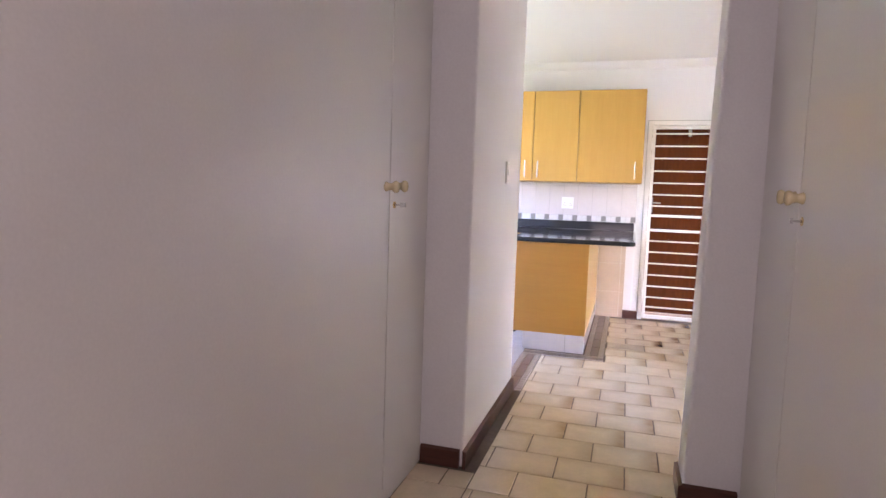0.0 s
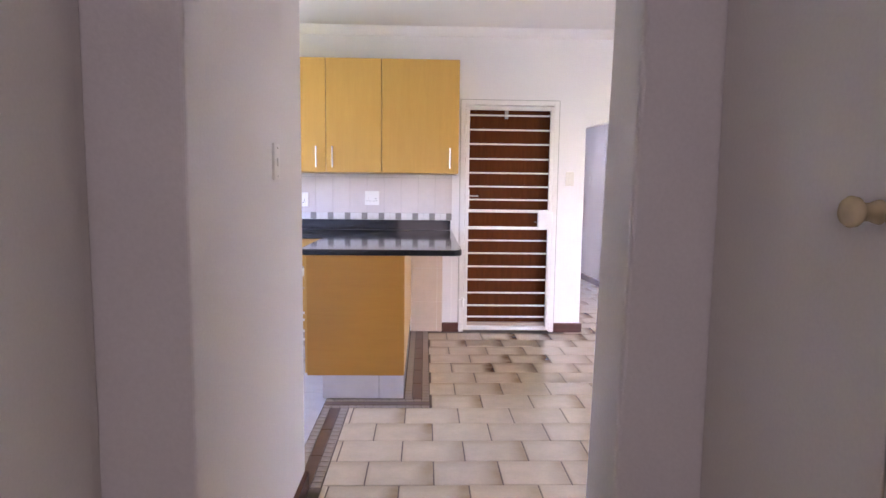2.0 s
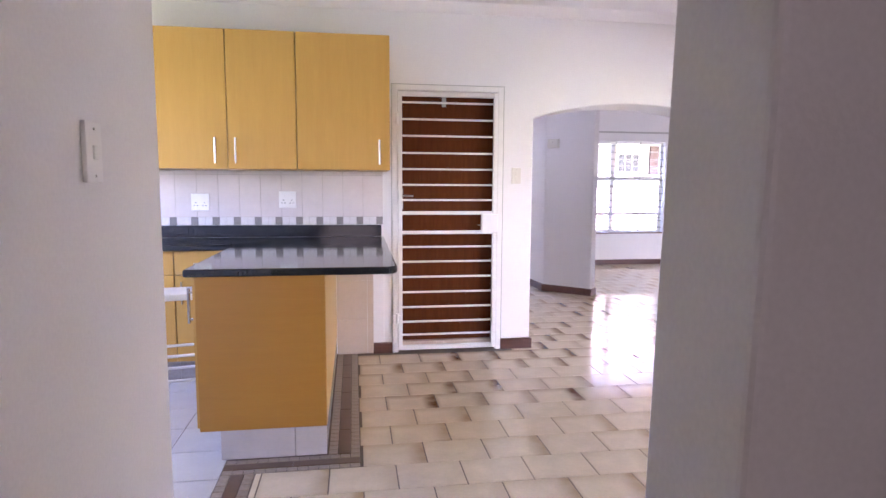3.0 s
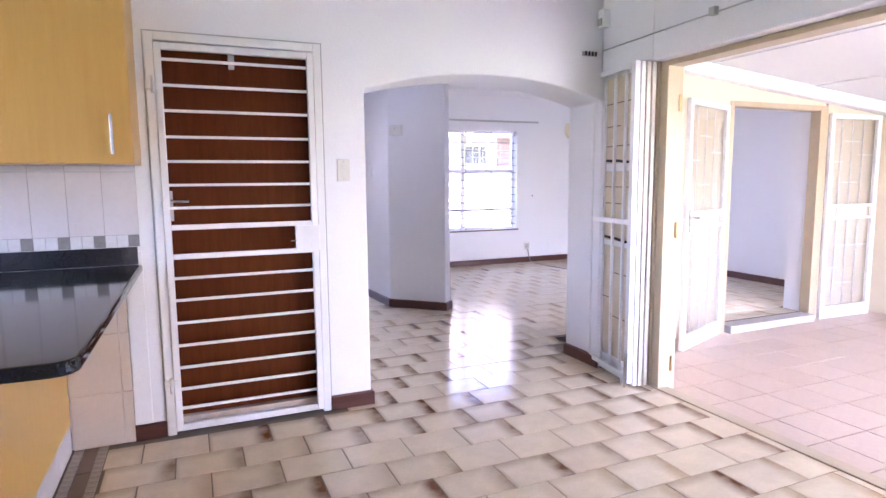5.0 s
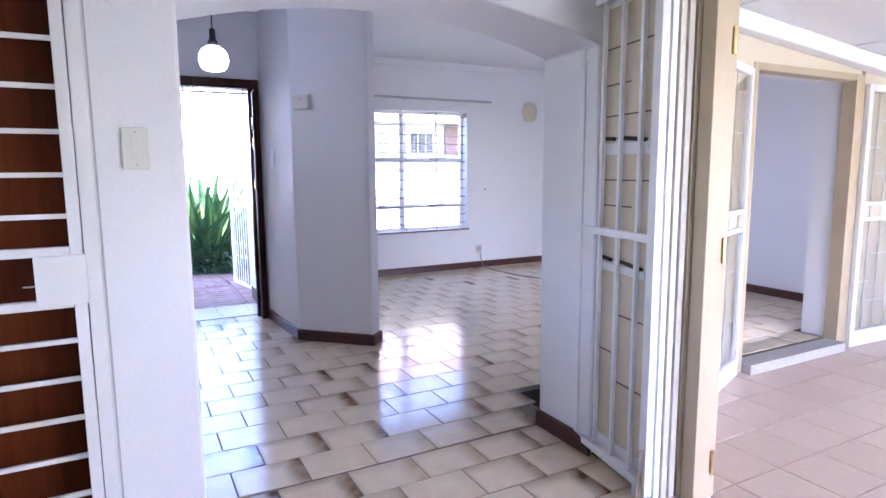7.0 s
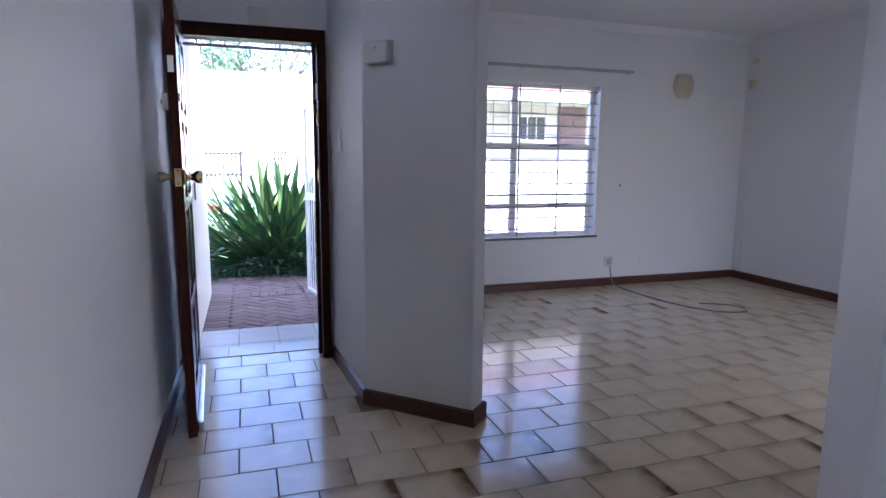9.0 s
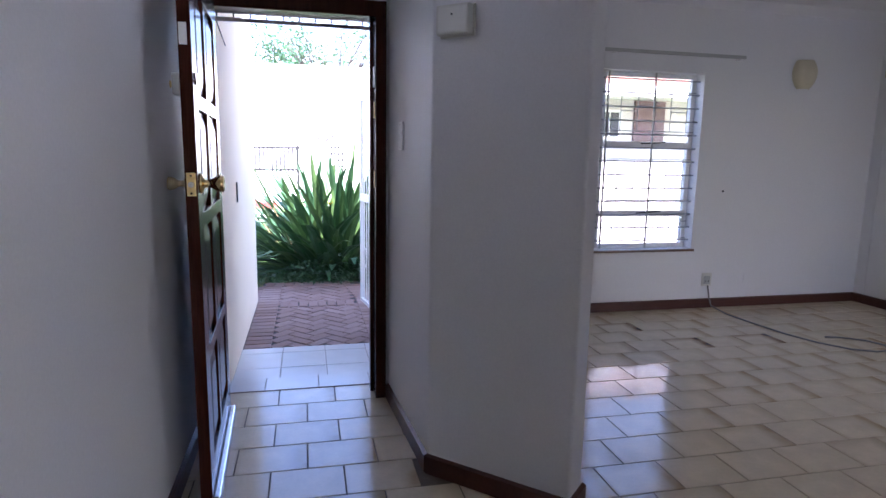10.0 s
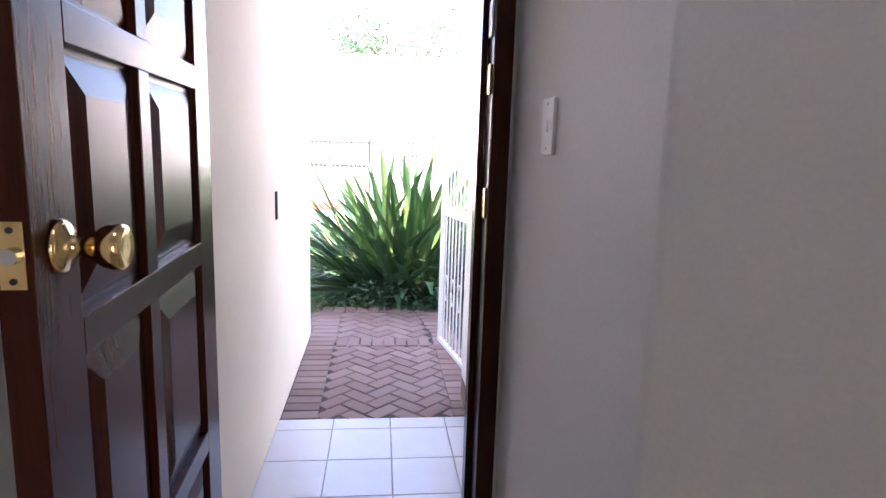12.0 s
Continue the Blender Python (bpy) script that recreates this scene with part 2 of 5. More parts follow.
COTTAGE_WALL = mat("tan_render", (0.60, 0.55, 0.51), 0.85, var=0.08, scale=1.5, bump=0.2)
BAR_GREY = mat("grey_painted_steel", (0.36, 0.37, 0.39), 0.45, var=0.08)
SHUTTER = mat("maroon_shutter_paint", (0.15, 0.085, 0.085), 0.6, var=0.12)

# ---- building helpers ----


def part(name, bm, material, parent=None, label="", smooth=False):
    """Links a bmesh as one mesh object, under a thing or under a part."""
    me = bpy.data.meshes.new(name)
    bmesh.ops.recalc_face_normals(bm, faces=bm.faces)
    bm.to_mesh(me)
    bm.free()
    me.materials.append(material)
    if smooth:
        for p in me.polygons:
            p.use_smooth = True
    ob = new(name, me)
    if parent:
        ob.parent = parent
    if label:
        ob["label"] = label
    return ob


def thing(name, label, category, at=(0, 0, 0), turn=0, group="", kind=""):
    """An Empty at a thing's base, which parents its parts."""
    ob = new(name)
    ob.empty_display_size = 0.1
    ob.matrix_world = pose(*at, 0, 0, turn)
    return tagged(ob, label, category, group, kind)


def box(bm, x0, x1, y0, y1, z0, z1, bevel=0.0):
    vs = [bm.verts.new((x, y, z)) for z in (z0, z1) for x, y in ((x0, y0), (x1, y0), (x1, y1), (x0, y1))]
    fs = [bm.faces.new([vs[i] for i in q]) for q in ((3, 2, 1, 0), (4, 5, 6, 7), (0, 1, 5, 4), (1, 2, 6, 5), (2, 3, 7, 6), (3, 0, 4, 7))]
    if bevel:
        edges = {e for f in fs for e in f.edges}
        bmesh.ops.bevel(bm, geom=list(edges), offset=bevel, segments=2, profile=0.6, affect="EDGES", clamp_overlap=True)


def boxed(*args, bevel=0.0):
    bm = bmesh.new()
    box(bm, *args, bevel=bevel)
    return bm


def rod(bm, a, b, r, n=8, r2=None):
    """A round bar from a to b."""
    a, b = Vector(a), Vector(b)
    d = b - a
    q = d.to_track_quat("Z", "Y").to_matrix().to_4x4()
    bmesh.ops.create_cone(bm, cap_ends=True, segments=n, radius1=r, radius2=r if r2 is None else r2, depth=d.length,
                          matrix=Matrix.Translation((a + b) / 2) @ q)


def rodded(a, b, r, n=8, r2=None):
    bm = bmesh.new()
    rod(bm, a, b, r, n, r2)
    return bm


def prism(outline, lo, hi, axis="z"):
    """An outline in the plane across axis, drawn out from lo to hi."""
    bm = bmesh.new()
    put = {"z": lambda u, v, w: (u, v, w), "y": lambda u, v, w: (u, w, v), "x": lambda u, v, w: (w, u, v)}[axis]
    a = [bm.verts.new(put(u, v, lo)) for u, v in outline]
    b = [bm.verts.new(put(u, v, hi)) for u, v in outline]
    bm.faces.new(a), bm.faces.new(b[::-1])
    for i in range(len(a)):
        j = (i + 1) % len(a)
        bm.faces.new((a[i], a[j], b[j], b[i]))
    return bm


def lathe(profile, n=20, at=(0, 0, 0), axis="z"):
    """A turned shape: pairs of radius and height."""
    bm = bmesh.new()
    rings = []
    for r, h in profile:
        ring = []
        for k in range(n):
            a = 2 * math.pi * k / n
            p = Vector((r * math.cos(a), r * math.sin(a), h))
            if axis == "x":
                p = Vector((p.z, p.x, p.y))
            if axis == "y":
                p = Vector((p.x, p.z, p.y))
            ring.append(bm.verts.new(p + Vector(at)))
        rings.append(ring)
    for a, b in zip(rings, rings[1:]):
        for k in range(n):
            j = (k + 1) % n
            bm.faces.new((a[k], a[j], b[j], b[k]))
    bm.faces.new(rings[0][::-1]), bm.faces.new(rings[-1])
    return bm


def tube(points, r, material, name, parent=None, n=6):
    """A cable or bent bar along a line of points."""
    bm = bmesh.new()
    pts = [Vector(p) for p in points]
    rings = []
    for i, p in enumerate(pts):
        d = (pts[min(i + 1, len(pts) - 1)] - pts[max(i - 1, 0)]).normalized()
        q = d.to_track_quat("Z", "Y")
        rings.append([bm.verts.new(p + q @ Vector((r * math.cos(2 * math.pi * k / n), r * math.sin(2 * math.pi * k / n), 0))) for k in range(n)])
    for a, b in zip(rings, rings[1:]):
        for k in range(n):
            j = (k + 1) % n
            bm.faces.new((a[k], a[j], b[j], b[k]))
    bm.faces.new(rings[0][::-1]), bm.faces.new(rings[-1])
    return part(name, bm, material, parent, smooth=True)


def structure(name, bm, material, label, category="wall", bevel=0.0):
    ob = tagged(part(name, bm, material), label, category, kind="structure")
    if bevel:
        mod = ob.modifiers.new("soft", "BEVEL")
        mod.width, mod.segments, mod.limit_method, mod.angle_limit = bevel, 3, "ANGLE", radians(40)
    return ob


# ---- setting ----
TOP = 2.70          # ceiling height
LN = 11.66          # face of the window wall
NORTH, NORTH_B = 6.72, 7.11    # faces of the wall with the arch

# wall with the gated door and the arch
arch = []
for k in range(25):
    u = k / 24
    x = 1.38 + u * (3.05 - 1.38)
    arch.append((x, 1.865 + 0.125 * (1 - (2 * u - 1) ** 2)))
outline = [(-2.9, 0), (0.285, 0), (0.285, 2.07), (1.105, 2.07), (1.105, 0), (1.38, 0)] + arch + [(3.05, 0), (3.199, 0), (3.199, TOP), (-2.9, TOP)]
structure("wall_north", prism(outline, NORTH, NORTH_B, "y"), WALL, "white plastered wall with a flat segmental arch opening", bevel=0.012)

# passage: plastered stub walls beside the cupboards
structure("wall_passage_west", boxed(-0.90, -0.565, 2.66, 3.84, 0, TOP), WALL, "white plastered stub wall beside the passage cupboard", bevel=0.01)
structure("wall_passage_east", prism([(0.372, 0), (0.80, 0), (0.80, TOP), (0.432, TOP)], 2.68, 2.90, "y"), WALL, "white plastered stub wall beside the passage cupboard", bevel=0.012)
structure("wall_passage_end", boxed(-1.6, 1.4, -1.35, -1.2, 0, TOP), WALL, "plain white end wall of the passage")
structure("wall_kitchen_south", boxed(-2.9, -0.90, 3.70, 3.84, 0, TOP), WALL, "plain white kitchen wall")
bm = boxed(-3.0, -2.9, 3.84, 4.5, 0, TOP)
box(bm, -3.0, -2.9, 6.1, NORTH, 0, TOP)
box(bm, -3.0, -2.9, 4.5, 6.1, 0, 1.0)
box(bm, -3.0, -2.9, 4.5, 6.1, 2.15, TOP)
structure("wall_kitchen_west", bm, WALL, "white kitchen wall with a window opening")
structure("wall_dining_south", boxed(0.80, 3.30, 2.66, 2.90, 0, TOP), WALL, "plain white dining room wall")
bm = boxed(3.04, 3.32, 2.90, 6.24, 2.05, TOP)
box(bm, 3.04, 3.32, 6.24, NORTH, 2.062, TOP)
box(bm, 3.12, 3.32, 2.90, 3.20, 0, 2.05)
structure("wall_reveal", boxed(3.20, 3.32, 6.262, 7.10, -0.1, TOP), CREAM_WALL, "cream plastered return behind the folded patio door")
structure("wall_east", bm, WALL, "white wall above a wide opening to the patio", bevel=0.008)

# hall and living room
structure("wall_hall_west", boxed(1.10, 1.335, NORTH_B, 10.17, 0, TOP), WALL, "plain white hall wall behind the open front door")
bm = boxed(1.10, 1.345, 10.17, 10.40, 0, TOP)
box(bm, 2.268, 2.60, 10.17, 10.40, 0, TOP)
box(bm, 1.345, 2.268, 10.17, 10.40, 2.126, TOP)
structure("wall_front", bm, WALL, "white wall around the front door")
structure("wall_splay", prism([(2.285, 10.17), (2.345, 9.320), (2.80, 8.875), (2.893, 8.968), (2.56, 9.31), (2.56, 10.17)], 0, TOP), WALL,
          "white splayed wall between hall and living room", bevel=0.012)
structure("wall_living_west", boxed(2.42, 2.60, 10.40, LN + 0.22, 0, TOP), WALL, "plain white living room wall")
WX0, WX1, WZ0, WZ1 = 3.46, 5.25, 0.555, 2.09
structure("wall_living_north", prism([(2.60, 0), (7.42, 0), (7.42, TOP), (2.60, TOP), (2.60, 1.3), (WX0, 1.3), (WX0, WZ1), (WX1, WZ1), (WX1, WZ0), (WX0, WZ0), (WX0, 1.299), (2.60, 1.299)],
          LN, LN + 0.22, "y"), WALL, "white living room wall with a barred window")
structure("wall_living_east", boxed(7.12, 7.44, NORTH_B, LN, 0, TOP), WALL, "plain white living room wall")
PX0, PX1, PZ = 4.86, 6.03, 1.985
PY0, PY1 = 7.27, 7.53          # faces of the wall between patio and living room
PF = -0.07                     # patio floor level
structure("wall_living_corner", prism([(3.20, 7.101), (3.49, 7.101), (3.49, PY1), (3.455, PY1), (3.20, 7.215)], -0.1, TOP), WALL, "white plastered wall corner between arch and patio wall")
bm = boxed(3.491, PX0, PY0, PY1, -0.1, TOP)
box(bm, PX1, 7.44, PY0, PY1, -0.1, TOP)
box(bm, PX0, PX1, PY0, PY1, PZ, TOP)
structure("wall_living_south", bm, WALL, "wall between living room and patio with a double door opening")

# ceilings
structure("ceiling", boxed(-3.0, 3.32, -1.3, NORTH, TOP, TOP + 0.1), CEIL, "flat white ceiling over passage and dining room", "ceiling")
bm = boxed(1.10, 7.44, NORTH_B, 10.40, TOP, TOP + 0.1)
box(bm, 2.42, 7.44, 10.40, LN + 0.22, TOP, TOP + 0.1)
structure("ceiling_living", bm, CEIL, "flat white ceiling over hall and living room", "ceiling")
structure("roof", boxed(-3.2, 7.6, -1.5, 12.2, TOP + 0.12, TOP + 0.3), ROOF_TILE, "flat low roof slab over the house", "roof")
for n_, (a, b) in enumerate((((2.60, LN), (7.12, LN)), ((-2.9, NORTH), (3.1, NORTH)))):
    bm = bmesh.new()
    x0, y0 = a
    outline = [(y0 - 0.07, TOP), (y0, TOP), (y0, TOP - 0.07), (y0 - 0.012, TOP - 0.064), (y0 - 0.032, TOP - 0.046), (y0 - 0.05, TOP - 0.026), (y0 - 0.062, TOP - 0.010)]
    structure("cornice", prism(outline, a[0], b[0], "x"), CEIL, "small white coved cornice", "cornice")

# baseboards, butted end to end
def baseboard(a, b, side, h=0.085, d=0.016):
    """Along the wall foot from a to b, standing out to the given side (unit vector)."""
    a, b, s = Vector((*a, 0)), Vector((*b, 0)), Vector((*side, 0))
    q = [a, b, b + s * d, a + s * d]
    bm = bmesh.new()
    lo = [bm.verts.new((v.x, v.y, 0.0)) for v in q]
    hi = [bm.verts.new((v.x, v.y, h - (0.008 if i > 1 else 0))) for i, v in enumerate(q)]
    bm.faces.new(lo[::-1]), bm.faces.new(hi)
    for i in range(4):
        j = (i + 1) % 4
        bm.faces.new((lo[i], lo[j], hi[j], hi[i]))
    structure("baseboard", bm, BASE, "dark brown stained wooden baseboard at the wall foot", "baseboard")


S = 0.7071
baseboard((-0.77, 2.66), (-0.581, 2.66), (0, -1))
baseboard((-0.565, 2.644), (-0.565, 3.84), (1, 0))
baseboard((0.372, 2.68), (0.58, 2.68), (0, -1))
baseboard((0.372, 2.664), (0.372, 2.90), (-1, 0))
baseboard((0.105, NORTH), (0.255, NORTH), (0, -1))
baseboard((1.135, NORTH), (1.38, NORTH), (0, -1))
baseboard((1.38, NORTH - 0.016), (1.38, NORTH_B), (1, 0))
baseboard((3.05, NORTH - 0.01), (3.05, NORTH_B), (-1, 0))
baseboard((3.47, PY1), (PX0 - 0.03, PY1), (0, 1))
baseboard((PX1 + 0.03, PY1), (7.12, PY1), (0, 1))
baseboard((1.335, NORTH_B), (1.335, 10.14), (1, 0))
baseboard((2.345, 9.320), (2.287, 10.14), (-1, 0))
baseboard((2.345, 9.320), (2.80, 8.875), (-S, -S))
baseboard((2.789, 8.864), (2.904, 8.979), (S, -S))
baseboard((2.60, LN), (7.12, LN), (0, -1))
baseboard((7.12, PY1 + 0.016), (7.12, LN - 0.016), (-1, 0))

# sub-floors, with the joints' colour
structure("floor", boxed(-3.0, 3.12, -1.3, NORTH_B, -0.15, -0.004), GROUT, "floor of cream glazed tiles with brown burnt edges", "floor")
FLOOR = bpy.data.objects["floor"]
structure("floor_living", prism([(1.10, NORTH_B), (3.19, NORTH_B), (3.19, PY1), (PX0, PY1), (PX0, PY0 + 0.05), (PX1, PY0 + 0.05), (PX1, PY1), (7.44, PY1), (7.44, LN + 0.22), (2.42, LN + 0.22), (2.42, 10.36), (1.10, 10.36)], -0.15, -0.004), GROUT, "glossy floor of cream glazed tiles with brown joints", "floor")
FLOOR_L = bpy.data.objects["floor_living"]
structure("floor_patio", boxed(3.21, 7.2, -1.0, PY0 - 0.001, -0.22, PF - 0.006), PALE_GROUT, "dusty pink tiled patio floor", "floor")
FLOOR_P = bpy.data.objects["floor_patio"]
structure("floor_porch", boxed(1.335, 2.42, 10.56, 11.66, -0.32, -0.176), PALE_GROUT, "white tiled porch floor, one step down", "floor")
FLOOR_O = bpy.data.objects["floor_porch"]
structure("door_sill", boxed(1.395, 2.28, 10.36, 10.565, -0.17, -0.003), PALE_GROUT, "tiled front door sill", "sill")
SILL_O = bpy.data.objects["door_sill"]
structure("sill_joint", boxed(1.379, 2.214, 10.352, 10.361, -0.05, 0.0035), SOLDIER, "thin dark joint strip along the front door sill", "trim")
structure("patio_sill", boxed(3.12, 3.21, 3.2, 6.26, -0.1, 0.006, bevel=0.003), CREAM_STEEL, "worn metal threshold track of the folding door", "sill")

# ground to the horizon, lower than the house floor
bm = bmesh.new()
bmesh.ops.create_grid(bm, x_segments=2, y_segments=2, size=1500, matrix=Matrix.Translation((0, 0, -0.24)))
structure("ground", bm, LAWN, "sunlit lawn and open ground", "ground")

# patio shell
# Southern length is out of view, added to hold back light from the east.
structure("patio_wall_east", boxed(6.95, 7.15, 3.45, PY0 - 0.027, PF, 2.042), CREAM_WALL, "cream plastered patio wall")
structure("patio_wall_north", boxed(3.33, PX0 - 0.03, PY0 - 0.025, PY0 - 0.001, PF, 2.5), CREAM_WALL, "cream plastered wall face towards the patio")
structure("patio_wall_north_east", boxed(PX1 + 0.086, 6.95, PY0 - 0.025, PY0 - 0.001, PF, 2.5), CREAM_WALL, "cream plastered wall face towards the patio")
structure("patio_wall_over_door", boxed(PX0 - 0.03, PX1 + 0.03, PY0 - 0.025, PY0 - 0.001, PZ + 0.03, 2.5), CREAM_WALL, "cream plastered wall face above the double door")


def fall(x):
    """Height of the patio ceiling's underside, which slopes down to the east."""
    return 2.304 - 0.094 * (x - 4.394)


structure("patio_cornice", prism([(3.33, fall(3.33) - 0.11), (6.949, fall(6.949) - 0.11), (6.949, fall(6.949) - 0.001), (3.33, fall(3.33) - 0.001)], PY0 - 0.13, PY0 - 0.026, "y"),
          CEIL, "white beam under the sloping patio ceiling", "beam", bevel=0.012)
# Overhang past the east wall is unseen, added to keep the sun off.
structure("patio_ceiling", prism([(3.33, fall(3.33)), (7.75, fall(7.75)), (7.75, fall(7.75) + 0.08), (3.33, fall(3.33) + 0.08)], 0.6, PY0 - 0.026, "y"),
          CEIL, "white boarded patio ceiling sloping down to the east", "ceiling")
for x in (4.51, 5.77):
    structure("ceiling_strip", prism([(x - 0.022, fall(x - 0.022) - 0.010), (x + 0.022, fall(x + 0.022) - 0.010), (x + 0.022, fall(x + 0.022)), (x - 0.022, fall(x - 0.022))], 0.62, PY0 - 0.135, "y"),
              CEIL, "white cover strip between ceiling boards", "trim")
for x in (3.5, 6.8):
    structure("patio_pillar", boxed(x - 0.13, x + 0.13, 0.65, 0.91, PF, fall(x + 0.13) - 0.002, bevel=0.01), CREAM_WALL, "cream plastered patio pillar", "pillar")

# long wall beside the entrance path, and what lies beyond the garden
structure("garden_wall_west", boxed(1.12, 1.345, 10.40, 13.25, -0.3, 3.0), OUT_WALL, "tall cream plastered wall beside the entrance path", bevel=0.01)

# ---- kitchen ----


def bar_handle(name, x, y, z0, z1, parent, out=-1, label="pale pink metal bar handle"):
    bm = rodded((x, y + out * 0.032, z0 + 0.006), (x, y + out * 0.032, z1 - 0.006), 0.0075, 10)
    for z in (z0 + 0.012, z1 - 0.012):
        rod(bm, (x, y, z), (x, y + out * 0.034, z), 0.006, 8)
    return part(name, bm, CHROME, parent, label)


def wall_cabinet(x0, x1, hang):
    c = thing("wall_cabinet", "yellow maple laminate kitchen wall cabinet with a slim metal handle", "cabinet", (0, 0, 0), group="kitchen wall cabinets")
    part("body", boxed(x0 + 0.001, x1 - 0.001, 6.285, NORTH - 0.002, 1.43, 2.335, bevel=0.002), YELLOW, c)
    d = part("door", boxed(x0 + 0.003, x1 - 0.003, 6.262, 6.284, 1.428, 2.338, bevel=0.003), YELLOW, c)
    hx = x0 + 0.055 if hang > 0 else x1 - 0.075
    bar_handle("handle", hx, 6.262, 1.46, 1.64, d)
    return c


wall_cabinet(-0.415, 0.216, -1)
wall_cabinet(-0.865, -0.415, 1)
wall_cabinet(-1.315, -0.865, -1)
wall_cabinet(-1.765, -1.315, 1)

# worktop in one piece: run along the wall and the peninsula with a rounded corner
corner = [(0.17 - 0.06 + 0.06 * math.sin(a), 4.93 + 0.06 - 0.06 * math.cos(a)) for a in [k * math.pi / 16 for k in range(9)]]
w = part("worktop", prism([(-2.88, NORTH - 0.022), (-2.88, 6.10), (-0.82, 6.10), (-0.82, 4.93)] + corner + [(0.19, NORTH - 0.022)], 0.895, 0.932), GRANITE)
m_ = w.modifiers.new("round", "BEVEL")
m_.width, m_.segments, m_.limit_method = 0.010, 3, "ANGLE"
tagged(w, "polished black granite worktop with a rounded peninsula corner", "worktop")
u = tagged(part("upstand", boxed(-2.88, 0.172, NORTH - 0.021, NORTH - 0.001, 0.933, 1.022, bevel=0.002), GRANITE), "polished black granite upstand against the tiled wall", "upstand")

pen = thing("peninsula_cabinet", "orange maple laminate peninsula cabinet with a tiled plinth", "cabinet")
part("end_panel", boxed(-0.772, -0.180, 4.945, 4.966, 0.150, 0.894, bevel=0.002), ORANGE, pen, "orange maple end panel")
part("side_panel", boxed(-0.197, -0.178, 4.967, NORTH - 0.02, 0.150, 0.894, bevel=0.002), YELLOW, pen, "yellow maple side panel")
part("body", boxed(-0.77, -0.199, 4.968, NORTH - 0.03, 0.150, 0.893), YELLOW, pen)
for k, (a, b) in enumerate(((-0.68, -0.335), (-0.331, -0.182))):
    part("plinth_tile", boxed(a, b, 4.952, 4.966, 0.002, 0.149, bevel=0.0015), SPLASH, pen, "off-white plinth tile")
for k in range(5):
    part("plinth_tile", boxed(-0.196, -0.182, 4.968 + k * 0.347, 5.312 + k * 0.347, 0.002, 0.149, bevel=0.0015), SPLASH, pen)
part("plinth", boxed(-0.68, -0.20, 4.968, NORTH - 0.03, 0.0, 0.148), PALE_GROUT, pen)
for k in range(3):
    d = part("door", boxed(-0.792, -0.772, 4.98 + k * 0.37, 5.345 + k * 0.37, 0.155, 0.89, bevel=0.003), YELLOW, pen)
    bm = rodded((-0.822, 5.03 + k * 0.37, 0.66), (-0.822, 5.03 + k * 0.37, 0.83), 0.0075, 10)
    for z in (0.68, 0.81):
        rod(bm, (-0.79, 5.03 + k * 0.37, z), (-0.824, 5.03 + k * 0.37, z), 0.006)
    part("handle", bm, CHROME, d)
for x0, x1 in ((-1.20, -0.80), (-1.62, -1.202), (-2.10, -1.622)):
    b = thing("base_cabinet", "yellow maple laminate kitchen base cabinet under the black worktop", "cabinet", group="kitchen base cabinets")
    part("body", boxed(x0, x1, 6.16, NORTH - 0.03, 0.15, 0.893), YELLOW, b)
    part("plinth", boxed(x0, x1, 6.20, NORTH - 0.03, 0.0, 0.149), PALE_GROUT, b)
    d = part("door", boxed(x0 + 0.003, x1 - 0.003, 6.138, 6.159, 0.155, 0.73, bevel=0.003), YELLOW, b)
    bar_handle("handle", x0 + 0.05, 6.138, 0.54, 0.70, d)
    d = part("drawer", boxed(x0 + 0.003, x1 - 0.003, 6.138, 6.159, 0.736, 0.89, bevel=0.003), YELLOW, b)
    bm = rodded(((x0 + x1) / 2 - 0.07, 6.106, 0.81), ((x0 + x1) / 2 + 0.07, 6.106, 0.81), 0.0075, 10)
    for q in (-0.055, 0.055):
        rod(bm, ((x0 + x1) / 2 + q, 6.138, 0.81), ((x0 + x1) / 2 + q, 6.104, 0.81), 0.006)
    part("handle", bm, CHROME, d)

# tiled splashback
sp = thing("splashback", "off-white wall tiles with a chequered grey mosaic band above the worktop", "tiles", kind="structure")
part("bedding", boxed(-2.6, 0.183, NORTH - 0.004, NORTH - 0.001, 1.023, 1.44), PALE_GROUT, sp)
for k in range(15):
    x1 = 0.183 - k * 0.152
    part("tile", boxed(x1 - 0.150, x1, NORTH - 0.010, NORTH - 0.004, 1.085, 1.398, bevel=0.001), SPLASH, sp)
    part("tile", boxed(x1 - 0.150, x1, NORTH - 0.010, NORTH - 0.004, 1.400, 1.428, bevel=0.001), SPLASH, sp)
for k in range(40):
    x1 = 0.183 - k * 0.0505
    dark = k % 3 == 0
    part("mosaic_tile", boxed(x1 - 0.049, x1, NORTH - 0.010, NORTH - 0.004, 1.0245, 1.083, bevel=0.001), MOSAIC_DARK if dark else MOSAIC_LIGHT, sp,
         "dark grey mosaic tile" if dark else "")
lowtiles = thing("tiled_dado", "beige wall tiles under the worktop overhang", "tiles", kind="structure")
for r, (z0, z1) in enumerate(((0.002, 0.276), (0.278, 0.584), (0.586, 0.892))):
    part("tile", boxed(-0.176, 0.058, NORTH - 0.012, NORTH - 0.001, z0, z1, bevel=0.001), BEIGE_TILE, lowtiles)
    part("tile", boxed(0.060, 0.105, NORTH - 0.012, NORTH - 0.001, z0, z1, bevel=0.001), BEIGE_TILE, lowtiles)
